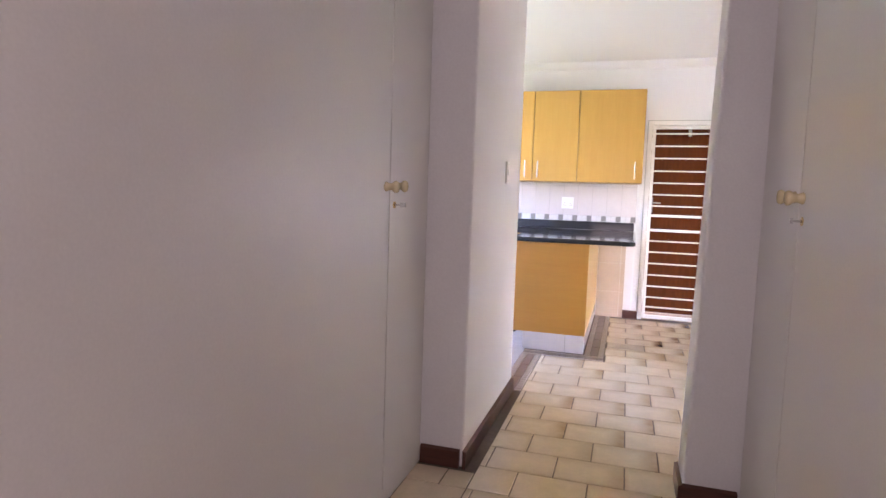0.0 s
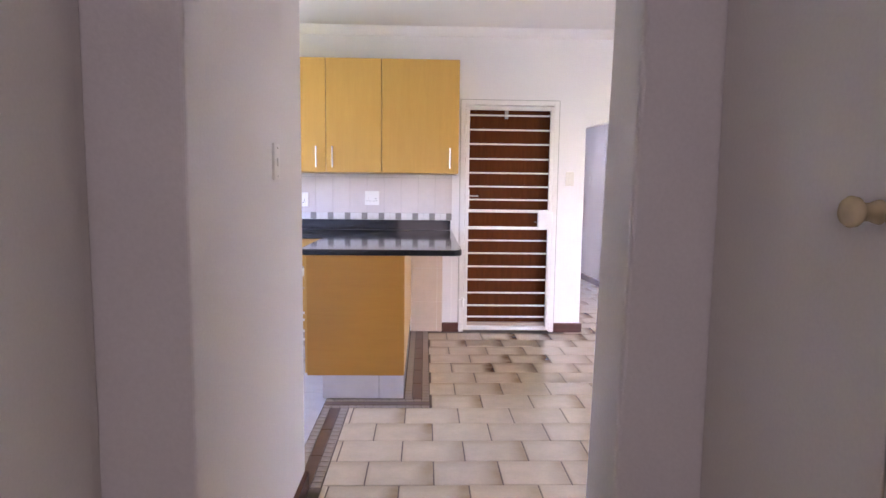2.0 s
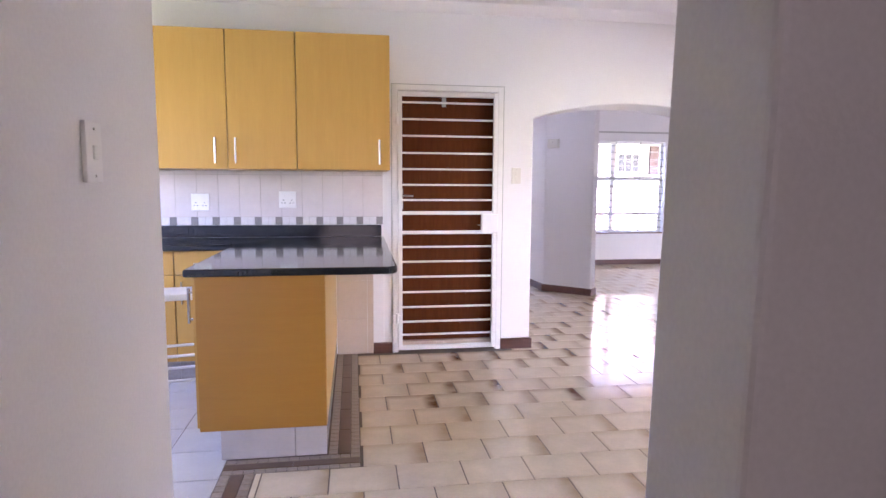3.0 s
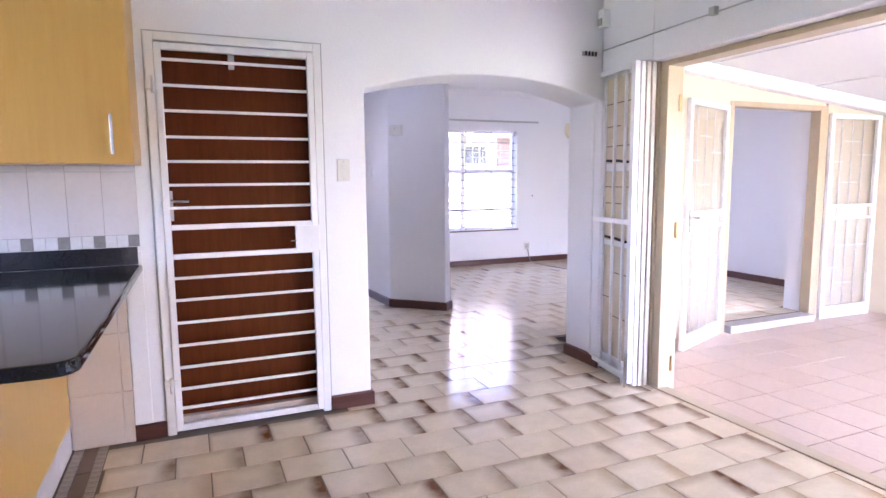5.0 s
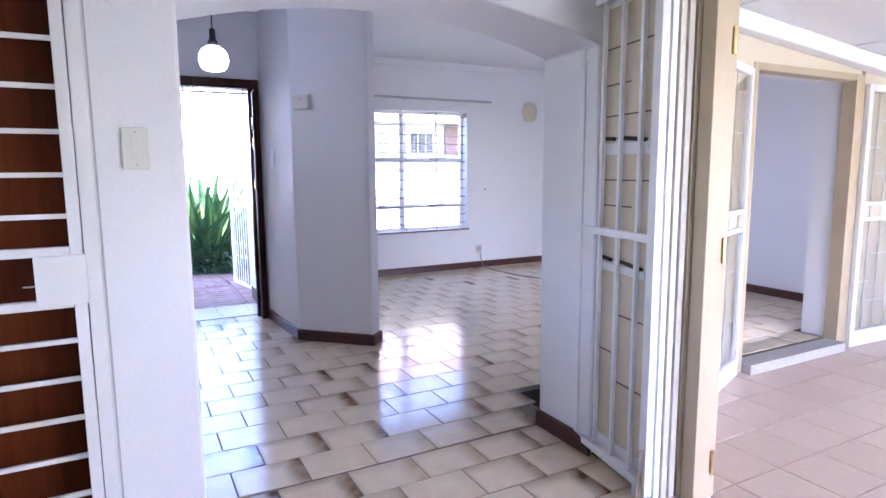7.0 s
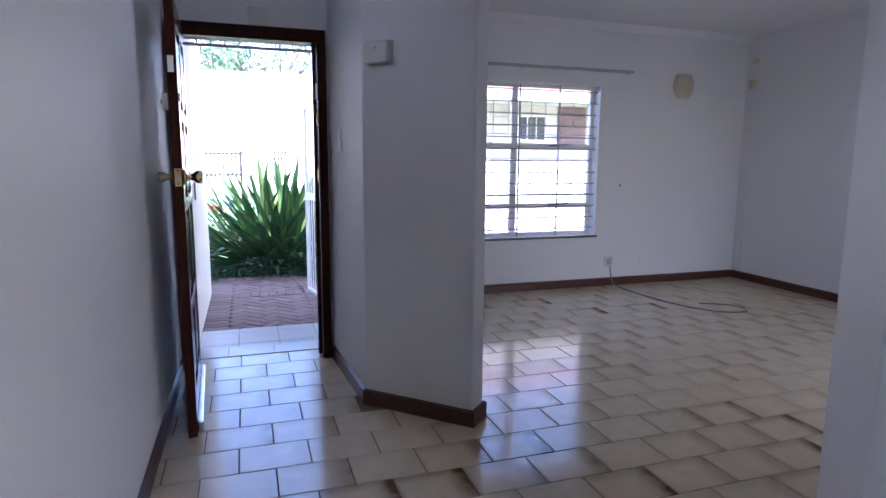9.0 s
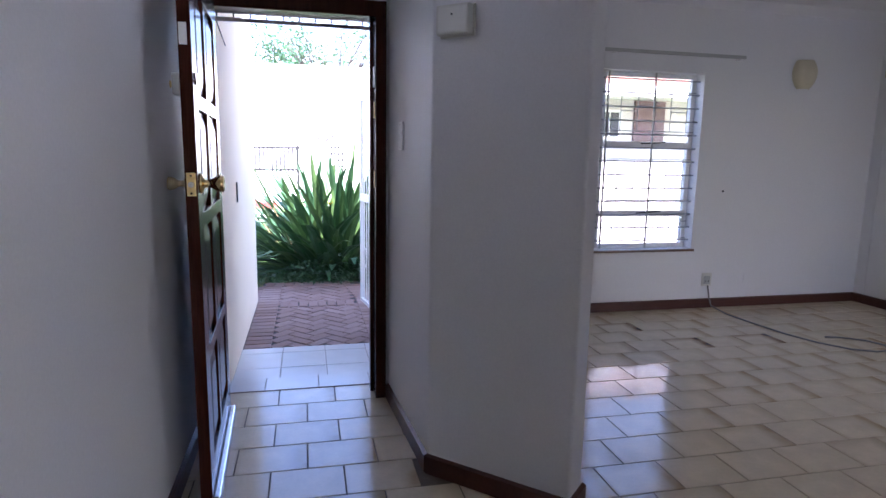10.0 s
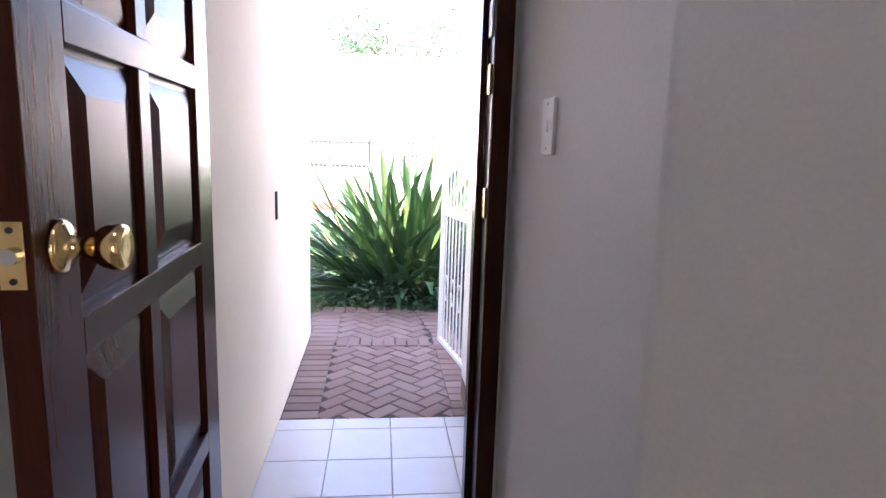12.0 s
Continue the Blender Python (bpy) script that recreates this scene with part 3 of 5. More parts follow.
tagged(part("tile_edge_strip", boxed(0.107, 0.19, NORTH - 0.014, NORTH - 0.001, 0.087, 1.0, bevel=0.003), WALL), "white painted strip beside the wall tiles", "trim", kind="structure")


def socket_plate(x, z, w=0.128, h=0.125):
    s = thing("wall_socket", "white plastic double wall socket on the tiled splashback", "socket", group="kitchen sockets")
    part("plate", boxed(x - w / 2, x + w / 2, NORTH - 0.020, NORTH - 0.011, z - h / 2, z + h / 2, bevel=0.003), WHITE_PLASTIC, s)
    for q in (-0.03, 0.03):
        part("switch", boxed(x + q - 0.011, x + q + 0.011, NORTH - 0.025, NORTH - 0.020, z + 0.018, z + 0.042, bevel=0.002), WHITE_PLASTIC, s)
        for dx, dz in ((0, -0.005), (-0.011, -0.026), (0.011, -0.026)):
            part("socket_hole", rodded((x + q + dx, NORTH - 0.0215, z + dz), (x + q + dx, NORTH - 0.0195, z + dz), 0.004), BLACK, s)


socket_plate(-0.531, 1.215)
socket_plate(-1.16, 1.195)

# folded white step stool with thin legs, beyond the peninsula
st = thing("step_stool", "white tubular metal step stool with black rubber feet", "stool", (-1.04, 5.66, 0), 12)
for x, y in ((-0.16, -0.14), (0.16, -0.14), (-0.16, 0.14), (0.16, 0.14)):
    lg = part("leg", rodded((x, y, 0.03), (x * 0.72, y * 0.72, 0.68), 0.011, 10), WHITE_STEEL, st)
    part("rubber_foot", rodded((x * 1.005, y * 1.005, 0.0), (x, y, 0.05), 0.015, 10), BLACK, lg, "black rubber foot")
part("seat", boxed(-0.15, 0.15, -0.13, 0.13, 0.675, 0.715, bevel=0.012), WHITE_STEEL, st)
for z, k in ((0.22, 0.93), (0.36, 0.87)):
    for s in (-1, 1):
        part("rung", rodded((-0.16 * k, s * 0.14 * k, z), (0.16 * k, s * 0.14 * k, z), 0.009), WHITE_STEEL, st)
        part("rung", rodded((s * 0.16 * k, -0.14 * k, z), (s * 0.16 * k, 0.14 * k, z), 0.009), WHITE_STEEL, st)

# ---- gated back door ----
df = thing("door_frame", "white steel door frame in the plastered wall", "door frame", kind="structure")
part("jamb", boxed(0.258, 0.300, NORTH - 0.012, 6.86, 0.0, 2.09, bevel=0.004), WHITE_STEEL, df)
part("jamb", boxed(1.090, 1.132, NORTH - 0.012, 6.86, 0.0, 2.09, bevel=0.004), WHITE_STEEL, df)
part("head", boxed(0.301, 1.089, NORTH - 0.012, 6.86, 2.048, 2.09, bevel=0.004), WHITE_STEEL, df)
# Grey strips give the frame its shadow line as colour.
for x0_, x1_, z0_, z1_ in ((0.250, 0.256, 0.0, 2.098), (1.134, 1.140, 0.0, 2.098), (0.257, 1.133, 2.092, 2.098)):
    part("shadow_line", boxed(x0_, x1_, NORTH - 0.003, NORTH + 0.004, z0_, z1_), GREY_PLASTIC, df, "thin grey strip painted as the shadow line round the frame")
bd = thing("back_door", "closed flush brown veneer door behind a white security gate", "door")
part("leaf", boxed(0.302, 1.088, 6.80, 6.84, 0.075, 2.046, bevel=0.002), BROWN_DOOR, bd)
part("threshold", boxed(0.302, 1.088, 6.77, 6.90, 0.0, 0.072, bevel=0.003), BEIGE_TILE, bd, "beige stone door sill")
h = part("handle_plate", boxed(0.312, 0.348, 6.792, 6.799, 1.14, 1.30, bevel=0.002), CHROME, bd, "brushed steel lever handle plate")
bm = rodded((0.330, 6.795, 1.245), (0.330, 6.750, 1.245), 0.009)
rod(bm, (0.330, 6.752, 1.245), (0.425, 6.752, 1.243), 0.008)
part("lever", bm, CHROME, h)
part("latch_box", boxed(0.655, 0.685, 6.770, 6.799, 1.94, 2.04, bevel=0.003), GREY_PLASTIC, bd, "small grey bolt box at the head of the door")

g = thing("security_gate", "closed white steel security gate with horizontal bars and a lock box", "gate")
GY0, GY1 = NORTH - 0.020, NORTH + 0.012
part("stile", boxed(0.302, 0.334, GY0, GY1, 0.02, 2.040, bevel=0.003), WHITE_STEEL, g)
part("stile", boxed(1.055, 1.087, GY0, GY1, 0.02, 2.040, bevel=0.003), WHITE_STEEL, g)
part("rail", boxed(0.335, 1.054, GY0, GY1, 2.005, 2.040, bevel=0.003), WHITE_STEEL, g)
part("rail", boxed(0.335, 1.054, GY0, GY1, 0.02, 0.055, bevel=0.003), WHITE_STEEL, g)
part("rail", boxed(0.335, 1.054, GY0, GY1, 1.098, 1.124, bevel=0.003), WHITE_STEEL, g)
part("rail", boxed(0.335, 1.054, GY0, GY1, 0.945, 0.971, bevel=0.003), WHITE_STEEL, g)
for z in (1.959, 1.832, 1.706, 1.575, 1.451, 1.330, 1.212, 0.844, 0.727, 0.606, 0.484, 0.364, 0.246, 0.141):
    part("bar", boxed(0.332, 1.057, NORTH - 0.010, NORTH + 0.002, z - 0.007, z + 0.007), WHITE_STEEL, g)
lb = part("lock_box", boxed(0.965, 1.094, NORTH - 0.028, NORTH + 0.014, 0.955, 1.100, bevel=0.003), WHITE_STEEL, g)
part("key", rodded((0.935, NORTH - 0.015, 1.015), (0.966, NORTH - 0.015, 1.015), 0.004), CHROME, lb, "small steel bolt")
for z in (1.83, 0.28):
    hg = part("hinge", rodded((0.292, NORTH - 0.030, z - 0.04), (0.292, NORTH - 0.030, z + 0.04), 0.012, 10), WHITE_STEEL, g)
    part("hinge_leaf", boxed(0.255, 0.322, NORTH - 0.030, NORTH - 0.014, z - 0.022, z + 0.022, bevel=0.002), WHITE_STEEL, g)


def switch_plate(name, label, at, turn, w=0.075, h=0.125, rockers=2, group=""):
    s = thing(name, label, "light switch", at, turn, group)
    part("plate", boxed(-w / 2, w / 2, -0.010, 0.0, -h / 2, h / 2, bevel=0.003), IVORY if rockers == 2 else WHITE_PLASTIC, s)
    for k in range(rockers):
        z = (k - (rockers - 1) / 2) * -0.045
        part("rocker", boxed(-0.011, 0.011, -0.015, -0.010, z - 0.014, z + 0.014, bevel=0.002), IVORY if rockers == 2 else WHITE_PLASTIC, s)
    for z in (-h / 2 + 0.014, h / 2 - 0.014):
        part("screw", rodded((0, -0.0115, z), (0, -0.0095, z), 0.003), GREY_PLASTIC, s)
    return s


switch_plate("light_switch", "ivory plastic double light switch on the white wall", (1.245, NORTH, 1.406), 0)
switch_plate("light_switch", "white plastic light switch on the passage wall", (-0.565, 3.40, 1.382), 90, 0.075, 0.122, 1)
switch_plate("light_switch", "white plastic light switch beside the front door", (2.308, 9.845, 1.443), -86, 0.075, 0.135, 1)

# ---- passage cupboards ----


def bobbin_knob(at, sx, parent):
    """A cream turned knob that stands out along x."""
    k = part("knob", lathe([(0.017, 0), (0.021, 0.004), (0.019, 0.012), (0.0155, 0.022), (0.0150, 0.034), (0.019, 0.044), (0.025, 0.052), (0.0265, 0.062), (0.022, 0.070), (0.010, 0.073)], 20, axis="x"),
             KNOB, parent, "cream glazed bobbin knob", smooth=True)
    k.matrix_basis = Matrix.Translation(at) @ Matrix.Diagonal((sx * 0.72, 0.86, 0.86, 1))
    return k


def cupboard(sx, face, y_gap, y0, y1, label, key_y):
    """A built-in cupboard; its doors face along sx."""
    c = thing("built_in_cupboard", label, "cupboard")

    def bx(d0, d1, a, b, z0, z1, bevel=0.0):
        lo, hi = sorted((face + sx * d0, face + sx * d1))
        return boxed(lo, hi, a, b, z0, z1, bevel=bevel)

    part("carcass", bx(-0.55, -0.024, y0, y1, 0.0, TOP - 0.002), CUPBOARD, c)
    part("plinth", bx(-0.023, -0.006, y0, y1, 0.0, 0.07), CUPBOARD, c)
    edges = [y0, 0.70, y_gap, y1 - 0.035]
    part("frame_post", bx(-0.023, -0.004, y1 - 0.034, y1, 0.071, TOP - 0.004, 0.002), CUPBOARD, c)
    for a, b in zip(edges, edges[1:]):
        d = part("door", bx(-0.022, 0.0, a + 0.0032, b - 0.0032, 0.075, 2.62, 0.003), CUPBOARD, c)
        if abs(b - y_gap) < 1e-6:
            bobbin_knob((face, y_gap - 0.045, 1.268), sx, d)
        if abs(a - y_gap) < 1e-6:
            bobbin_knob((face, y_gap + 0.045, 1.272), sx, d)
            e = part("escutcheon", rodded((face, key_y, 1.20), (face + sx * 0.003, key_y, 1.20), 0.013, 16), BRASS, d, "small brass key escutcheon")
            bm = rodded((face + sx * 0.002, key_y, 1.20), (face + sx * 0.030, key_y, 1.20), 0.0035)
            lo, hi = sorted((face + sx * 0.026, face + sx * (0.046 if sx > 0 else 0.032)))
            box(bm, lo, hi, key_y - 0.003, key_y + 0.003, 1.192, 1.209)
            part("key", bm, CHROME, e)
    return c


cupboard(1, -0.77, 2.20, 0.2, 2.658, "tall white enamelled built-in passage cupboard with cream knobs", 2.245)
cupboard(-1, 0.585, 2.15, 0.2, 2.678, "tall white enamelled built-in passage cupboard with cream knobs and a key", 2.105)
structure("wall_passage_west_near", boxed(-1.4, -0.77, -1.2, 0.198, 0, TOP), WALL, "plain white passage wall")
structure("wall_passage_east_near", boxed(0.585, 1.2, -1.2, 0.198, 0, TOP), WALL, "plain white passage wall")
structure("wall_behind_cupboard_west", boxed(-1.5, -1.33, 0.198, 3.70, 0, TOP), WALL, "plain wall behind the cupboard")
structure("wall_behind_cupboard_east", boxed(1.15, 1.3, 0.198, 2.66, 0, TOP), WALL, "plain wall behind the cupboard")

# ---- folding door to the patio, folded back into a stack ----


def glazed_leaf(name, label, w, h, at, turn, material, bars, cross, glazed=True, thick=0.034, handle=False, kick=0.12, group="", mid=(1.0, 1.12)):
    """A glazed steel leaf with burglar bars; it runs along x from its origin."""
    f = thing(name, label, "door", at, turn, group)
    e = 0.048
    part("stile", boxed(0, e, 0, thick, 0, h, bevel=0.003), material, f)
    part("stile", boxed(w - e, w, 0, thick, 0, h, bevel=0.003), material, f)
    part("rail", boxed(e + 0.001, w - e - 0.001, 0, thick, h - e, h, bevel=0.003), material, f)
    part("rail", boxed(e + 0.001, w - e - 0.001, 0, thick, 0, kick, bevel=0.003), material, f)
    for z in mid:
        part("rail", boxed(e + 0.001, w - e - 0.001, 0.004, thick - 0.004, z - 0.014, z + 0.014, bevel=0.002), material, f)
    if glazed:
        for z0, z1 in ((kick + 0.001, mid[0] - 0.015), (mid[-1] + 0.015, h - e - 0.001)):
            p = part("pane", boxed(e + 0.001, w - e - 0.001, thick / 2 - 0.002, thick / 2 + 0.002, z0, z1), PANE, f, "clear glass pane")
            p.visible_shadow = False
    for k in range(bars):
        x = e + (w - 2 * e) * (k + 1) / (bars + 1)
        part("bar", rodded((x, thick + 0.008, kick * 0.6), (x, thick + 0.008, h - e), 0.0055, 6), material, f)
    for k, (a, b, z) in enumerate(cross):
        part("cross_bar", boxed(e + (w - 2 * e) * a, e + (w - 2 * e) * b, thick + 0.004, thick + 0.012, z - 0.005, z + 0.005), material, f)
    if handle:
        p = part("handle_plate", boxed(0.010, 0.040, -0.006, -0.0005, 0.97, 1.15, bevel=0.002), CHROME, f, "steel lever handle plate")
        bm = rodded((0.025, -0.005, 1.09), (0.025, -0.045, 1.09), 0.008)
        rod(bm, (0.025, -0.043, 1.09), (0.125, -0.043, 1.085), 0.0075)
        part("lever", bm, CHROME, p)
    return f


# the front gate leaf of the stack: white bars over the stacked leaves
W0 = 0.545
TURN = 80.5
ux, uy = math.cos(radians(TURN)), math.sin(radians(TURN))
fg = thing("folding_gate_leaf", "white steel folding security gate leaf with vertical bars", "gate", (2.985, 6.285, 0.0), TURN)
part("stile", boxed(0, 0.045, -0.004, 0.030, 0.03, 2.055, bevel=0.003), WHITE_STEEL, fg)
part("stile", boxed(W0 - 0.030, W0, -0.004, 0.030, 0.05, 2.055, bevel=0.003), WHITE_STEEL, fg)
part("rail", boxed(0.046, W0 - 0.031, -0.004, 0.030, 2.020, 2.055, bevel=0.003), WHITE_STEEL, fg)
part("rail", boxed(0.046, W0 - 0.031, -0.004, 0.030, 0.05, 0.085, bevel=0.003), WHITE_STEEL, fg)
part("rail", boxed(0.046, W0 - 0.031, 0.0, 0.026, 1.05, 1.082, bevel=0.003), WHITE_STEEL, fg)
for x in (0.125, 0.255, 0.385):
    part("bar", boxed(x - 0.008, x + 0.008, 0.006, 0.022, 0.085, 2.02), WHITE_STEEL, fg)
part("drop_bolt", rodded((0.022, 0.036, 0.0), (0.022, 0.036, 0.22), 0.008), CHROME, fg, "steel drop bolt")
part("foot", boxed(0.058, 0.088, 0.0, 0.026, 0.0, 0.049), WHITE_STEEL, fg)
for k in range(4):
    d = 0.040 + k * 0.037
    ox, oy = 2.985 + uy * d * 1.0, 6.285 - ux * d
    # Leaves behind the first get warmer, darker colours.
    fl = glazed_leaf("folding_door_leaf", "white steel folding door leaf folded back in a stack", W0 - 0.012 + 0.004 * k, 2.045, (ox, oy, 0.008), TURN,
                     (WHITE_STEEL if k == 0 else OFF_WHITE_STEEL if k < 3 else CREAM_STEEL), 0, (), glazed=False, thick=0.026, group="folding door leaves", mid=(1.40,))
    if k == 0:
        # Added sheet stands for the cream wall seen through the pane.
        for z0, z1 in ((0.121, 1.385), (1.415, 1.996)):
            part("sheet", boxed(0.049, W0 - 0.061, 0.006, 0.016, z0, z1), CREAM_BOARD, fl, "added cream sheet in place of the wall seen through the glass")
        # Dark strips stand for shaded cross-bars of the leaves behind.
        for a, b, z in ((0.05, 0.48, 1.83), (0.25, 0.42, 1.68), (0.05, 0.48, 1.55), (0.05, 0.45, 1.28), (0.22, 0.45, 1.17), (0.05, 0.30, 0.70), (0.30, 0.48, 0.52), (0.05, 0.30, 0.40)):
            part("joint", boxed(a, b, 0.016, 0.019, z - 0.003, z + 0.003), SOLDIER, fl, "thin dark strip in place of a shaded cross-bar behind the glass")
for z, n_ in ((1.46, 1), (0.945, 2)):
    sx = thing("window_stay", "dark iron window stay on the folded door leaf", "stay", (2.985, 6.285, 0), TURN)
    part("arm", rodded((0.12, -0.008, z - 0.012), (0.30, -0.008, z + 0.004), 0.009), BLACK_IRON, sx)
    part("peg", rodded((0.33, -0.008, z), (0.42, -0.008, z + 0.006), 0.009), BLACK_IRON, sx)
    part("bracket", boxed(0.10, 0.46, -0.012, -0.006, z - 0.050, z - 0.018), WHITE_STEEL, sx)

pf = thing("patio_door_frame", "cream steel frame of the patio opening", "door frame", kind="structure")
part("post", boxed(3.125, 3.215, 6.196, 6.258, 0.006, 2.049, bevel=0.004), CREAM_STEEL, pf)
part("stop", boxed(3.216, 3.250, 6.20, 6.235, 0.006, 2.049, bevel=0.003), CREAM_STEEL, pf)
part("head", boxed(3.121, 3.240, 3.20, 6.195, 2.015, 2.049, bevel=0.004), CREAM_STEEL, pf)
for z in (1.80, 1.02, 0.16):
    part("hinge", rodded((3.222, 6.192, z - 0.05), (3.222, 6.192, z + 0.05), 0.008), BRASS, pf, "worn brass hinge")

# double door between patio and living room, both leaves swung outwards
fd = thing("double_door_frame", "cream steel double door frame between patio and living room", "door frame", kind="structure")
part("jamb", boxed(PX0 - 0.029, PX0 + 0.02, PY0 - 0.03, PY0 + 0.075, PF, PZ + 0.029, bevel=0.004), CREAM_STEEL, fd)
part("jamb", boxed(PX1 - 0.02, PX1 + 0.085, PY0 - 0.03, PY0 + 0.075, PF, PZ + 0.029, bevel=0.004), CREAM_STEEL, fd)
part("head", boxed(PX0 + 0.021, PX1 - 0.021, PY0 - 0.03, PY0 + 0.075, PZ - 0.02, PZ + 0.029, bevel=0.004), CREAM_STEEL, fd)
part("threshold", boxed(PX0 + 0.021, PX1 - 0.021, PY0 - 0.10, PY0 + 0.049, PF, 0.0, bevel=0.004), PALE_GROUT, fd, "worn grey door step")
CROSS = ((0.33, 0.66, 1.75), (0.0, 0.33, 1.55), (0.66, 1.0, 1.62), (0.33, 0.66, 1.35), (0.33, 1.0, 0.72), (0.0, 0.33, 0.5), (0.33, 0.66, 0.34))
glazed_leaf("glazed_door", "open white steel glazed door with burglar bars and a lever handle", 0.80, 2.03, (4.062, 6.925, PF + 0.006), 21.5, WHITE_STEEL, 3, CROSS, handle=True, thick=0.036)
glazed_leaf("glazed_door", "open white steel glazed door with burglar bars beside the cream wall", 0.70, 2.01, (PX1 + 0.092, 7.203, PF + 0.006), -2.5, WHITE_STEEL, 3, CROSS, thick=0.036)

# small fittings in the corner by the patio
det = thing("motion_sensor", "small white plastic alarm motion sensor in the wall corner", "sensor")
part("body", boxed(2.982, 3.038, 6.645, 6.705, 2.335, 2.45, bevel=0.010), WHITE_PLASTIC, det)
part("lens", boxed(2.974, 2.983, 6.655, 6.695, 2.345, 2.39, bevel=0.004), GREY_PLASTIC, det)
hk = thing("curtain_bracket", "small dark metal curtain bracket in the wall corner", "bracket")
bm = boxed(2.875, 2.985, NORTH - 0.014, NORTH - 0.002, 2.155, 2.182)
part("plate", bm, GREY_PLASTIC, hk)
for k in range(4):
    part("ring", rodded((2.89 + k * 0.027, NORTH - 0.022, 2.155), (2.89 + k * 0.027, NORTH - 0.022, 2.182), 0.006), BLACK_IRON, hk)
wire = tagged(tube([(3.033, 6.70, 2.195), (3.033, 6.2, 2.205), (3.033, 5.6, 2.214), (3.033, 4.9, 2.216), (3.033, 3.4, 2.22)], 0.005, GREY_PLASTIC, "curtain_wire"), "thin grey curtain wire stretched along the wall", "wire")
cl = thing("wire_clip", "tiny dark clip on the curtain wire", "clip")
part("clip", boxed(3.006, 3.039, 5.76, 5.80, 2.195, 2.238, bevel=0.004), GREY_PLASTIC, cl)

# ---- front door ----
ff = thing("front_door_frame", "dark stained meranti front door frame", "door frame", kind="structure")
part("jamb", boxed(1.346, 1.378, 10.140, 10.300, 0.0, 2.045, bevel=0.005), MERANTI, ff)
part("jamb", boxed(2.215, 2.272, 10.138, 10.300, 0.0, 2.045, bevel=0.005), MERANTI, ff)
part("head", boxed(1.346, 2.272, 10.138, 10.300, 2.046, 2.125, bevel=0.005), MERANTI, ff)
part("stop", boxed(2.196, 2.214, 10.245, 10.300, 0.0, 2.045, bevel=0.002), MERANTI, ff)
part("stop", boxed(1.3785, 1.386, 10.245, 10.300, 0.0, 2.045, bevel=0.002), MERANTI, ff)
for z, h, m_ in ((1.585, 0.085, BRASS), (1.755, 0.10, WHITE_PLASTIC), (1.225, 0.09, BRASS)):
    part("strike_plate", boxed(2.209, 2.2145, 10.165, 10.21, z - h / 2, z + h / 2, bevel=0.001), m_, ff, "small strike plate on the door frame")

DX0, DX1 = 1.417, 1.458      # thickness of the open leaf
DY0, DY1 = 9.135, 10.025     # free edge and hinge edge
door = thing("front_door", "dark meranti ten-panel front door standing open against the wall", "door")
door.matrix_world = Matrix.Translation((DX1, DY1, 0)) @ pose(0, 0, 0, 0, 0, 2.6) @ Matrix.Translation((-DX1, -DY1, 0))
stiles = [(DY0, DY0 + 0.118), (DY0 + 0.388, DY0 + 0.442), (DY1 - 0.118, DY1)]
rails = [(0.012, 0.20), (0.585, 0.640), (1.083, 1.138), (1.502, 1.555), (1.925, 2.035)]
for a, b in (stiles[0], stiles[2]):
    part("stile", boxed(DX0, DX1, a, b, 0.012, 2.035, bevel=0.002), MERANTI, door)
for z0, z1 in rails:
    part("rail", boxed(DX0, DX1, stiles[0][1] + 0.0005, stiles[2][0] - 0.0005, z0, z1, bevel=0.002), MERANTI, door)
for (z0, z1) in [(rails[i][1] + 0.0005, rails[i + 1][0] - 0.0005) for i in range(4)]:
    part("muntin", boxed(DX0, DX1, stiles[1][0], stiles[1][1], z0, z1, bevel=0.002), MERANTI, door)
    for y0, y1 in ((stiles[0][1], stiles[1][0]), (stiles[1][1], stiles[2][0])):
        # raised and fielded panel
        xm = (DX0 + DX1) / 2
        bm = bmesh.new()
        for s in (1, -1):
            rings = []
            for inset, d in ((0.0, 0.006), (0.012, 0.006), (0.062, 0.0175)):
                zi = min(inset, (z1 - z0) * 0.42)
                rings.append([bm.verts.new((xm + s * d, y, z)) for y, z in ((y0 + inset, z0 + zi), (y1 - inset, z0 + zi), (y1 - inset, z1 - zi), (y0 + inset, z1 - zi))])
            for a, b in zip(rings, rings[1:]):
                for k in range(4):
                    j = (k + 1) % 4
                    bm.faces.new((a[k], a[j], b[j], b[k]))
            bm.faces.new(rings[-1])
        part("panel", bm, MERANTI, door, "raised and fielded meranti panel")
part("weather_bar", boxed(DX1 + 0.001, DX1 + 0.026, DY0 + 0.01, DY1 - 0.03, 0.030, 0.085, bevel=0.006), CHROME, door, "aluminium weather bar")
KZ = 1.245
knob_profile = [(0.034, 0.0), (0.036, 0.004), (0.030, 0.010), (0.016, 0.014), (0.013, 0.030), (0.018, 0.042), (0.026, 0.052), (0.030, 0.064), (0.030, 0.076), (0.025, 0.080), (0.012, 0.077)]
k1 = part("knob", lathe(knob_profile, 24, axis="x"), BRASS, door, "polished brass door knob", smooth=True)
k1.location = (DX1, DY0 + 0.066, KZ)
k2 = part("knob", lathe(knob_profile, 24, axis="x"), DULL_BRASS, door, "tarnished brass door knob", smooth=True)
k2.matrix_basis = Matrix.Translation((DX0, DY0 + 0.066, KZ)) @ Matrix.Diagonal((-0.8, 0.78, 0.78, 1))
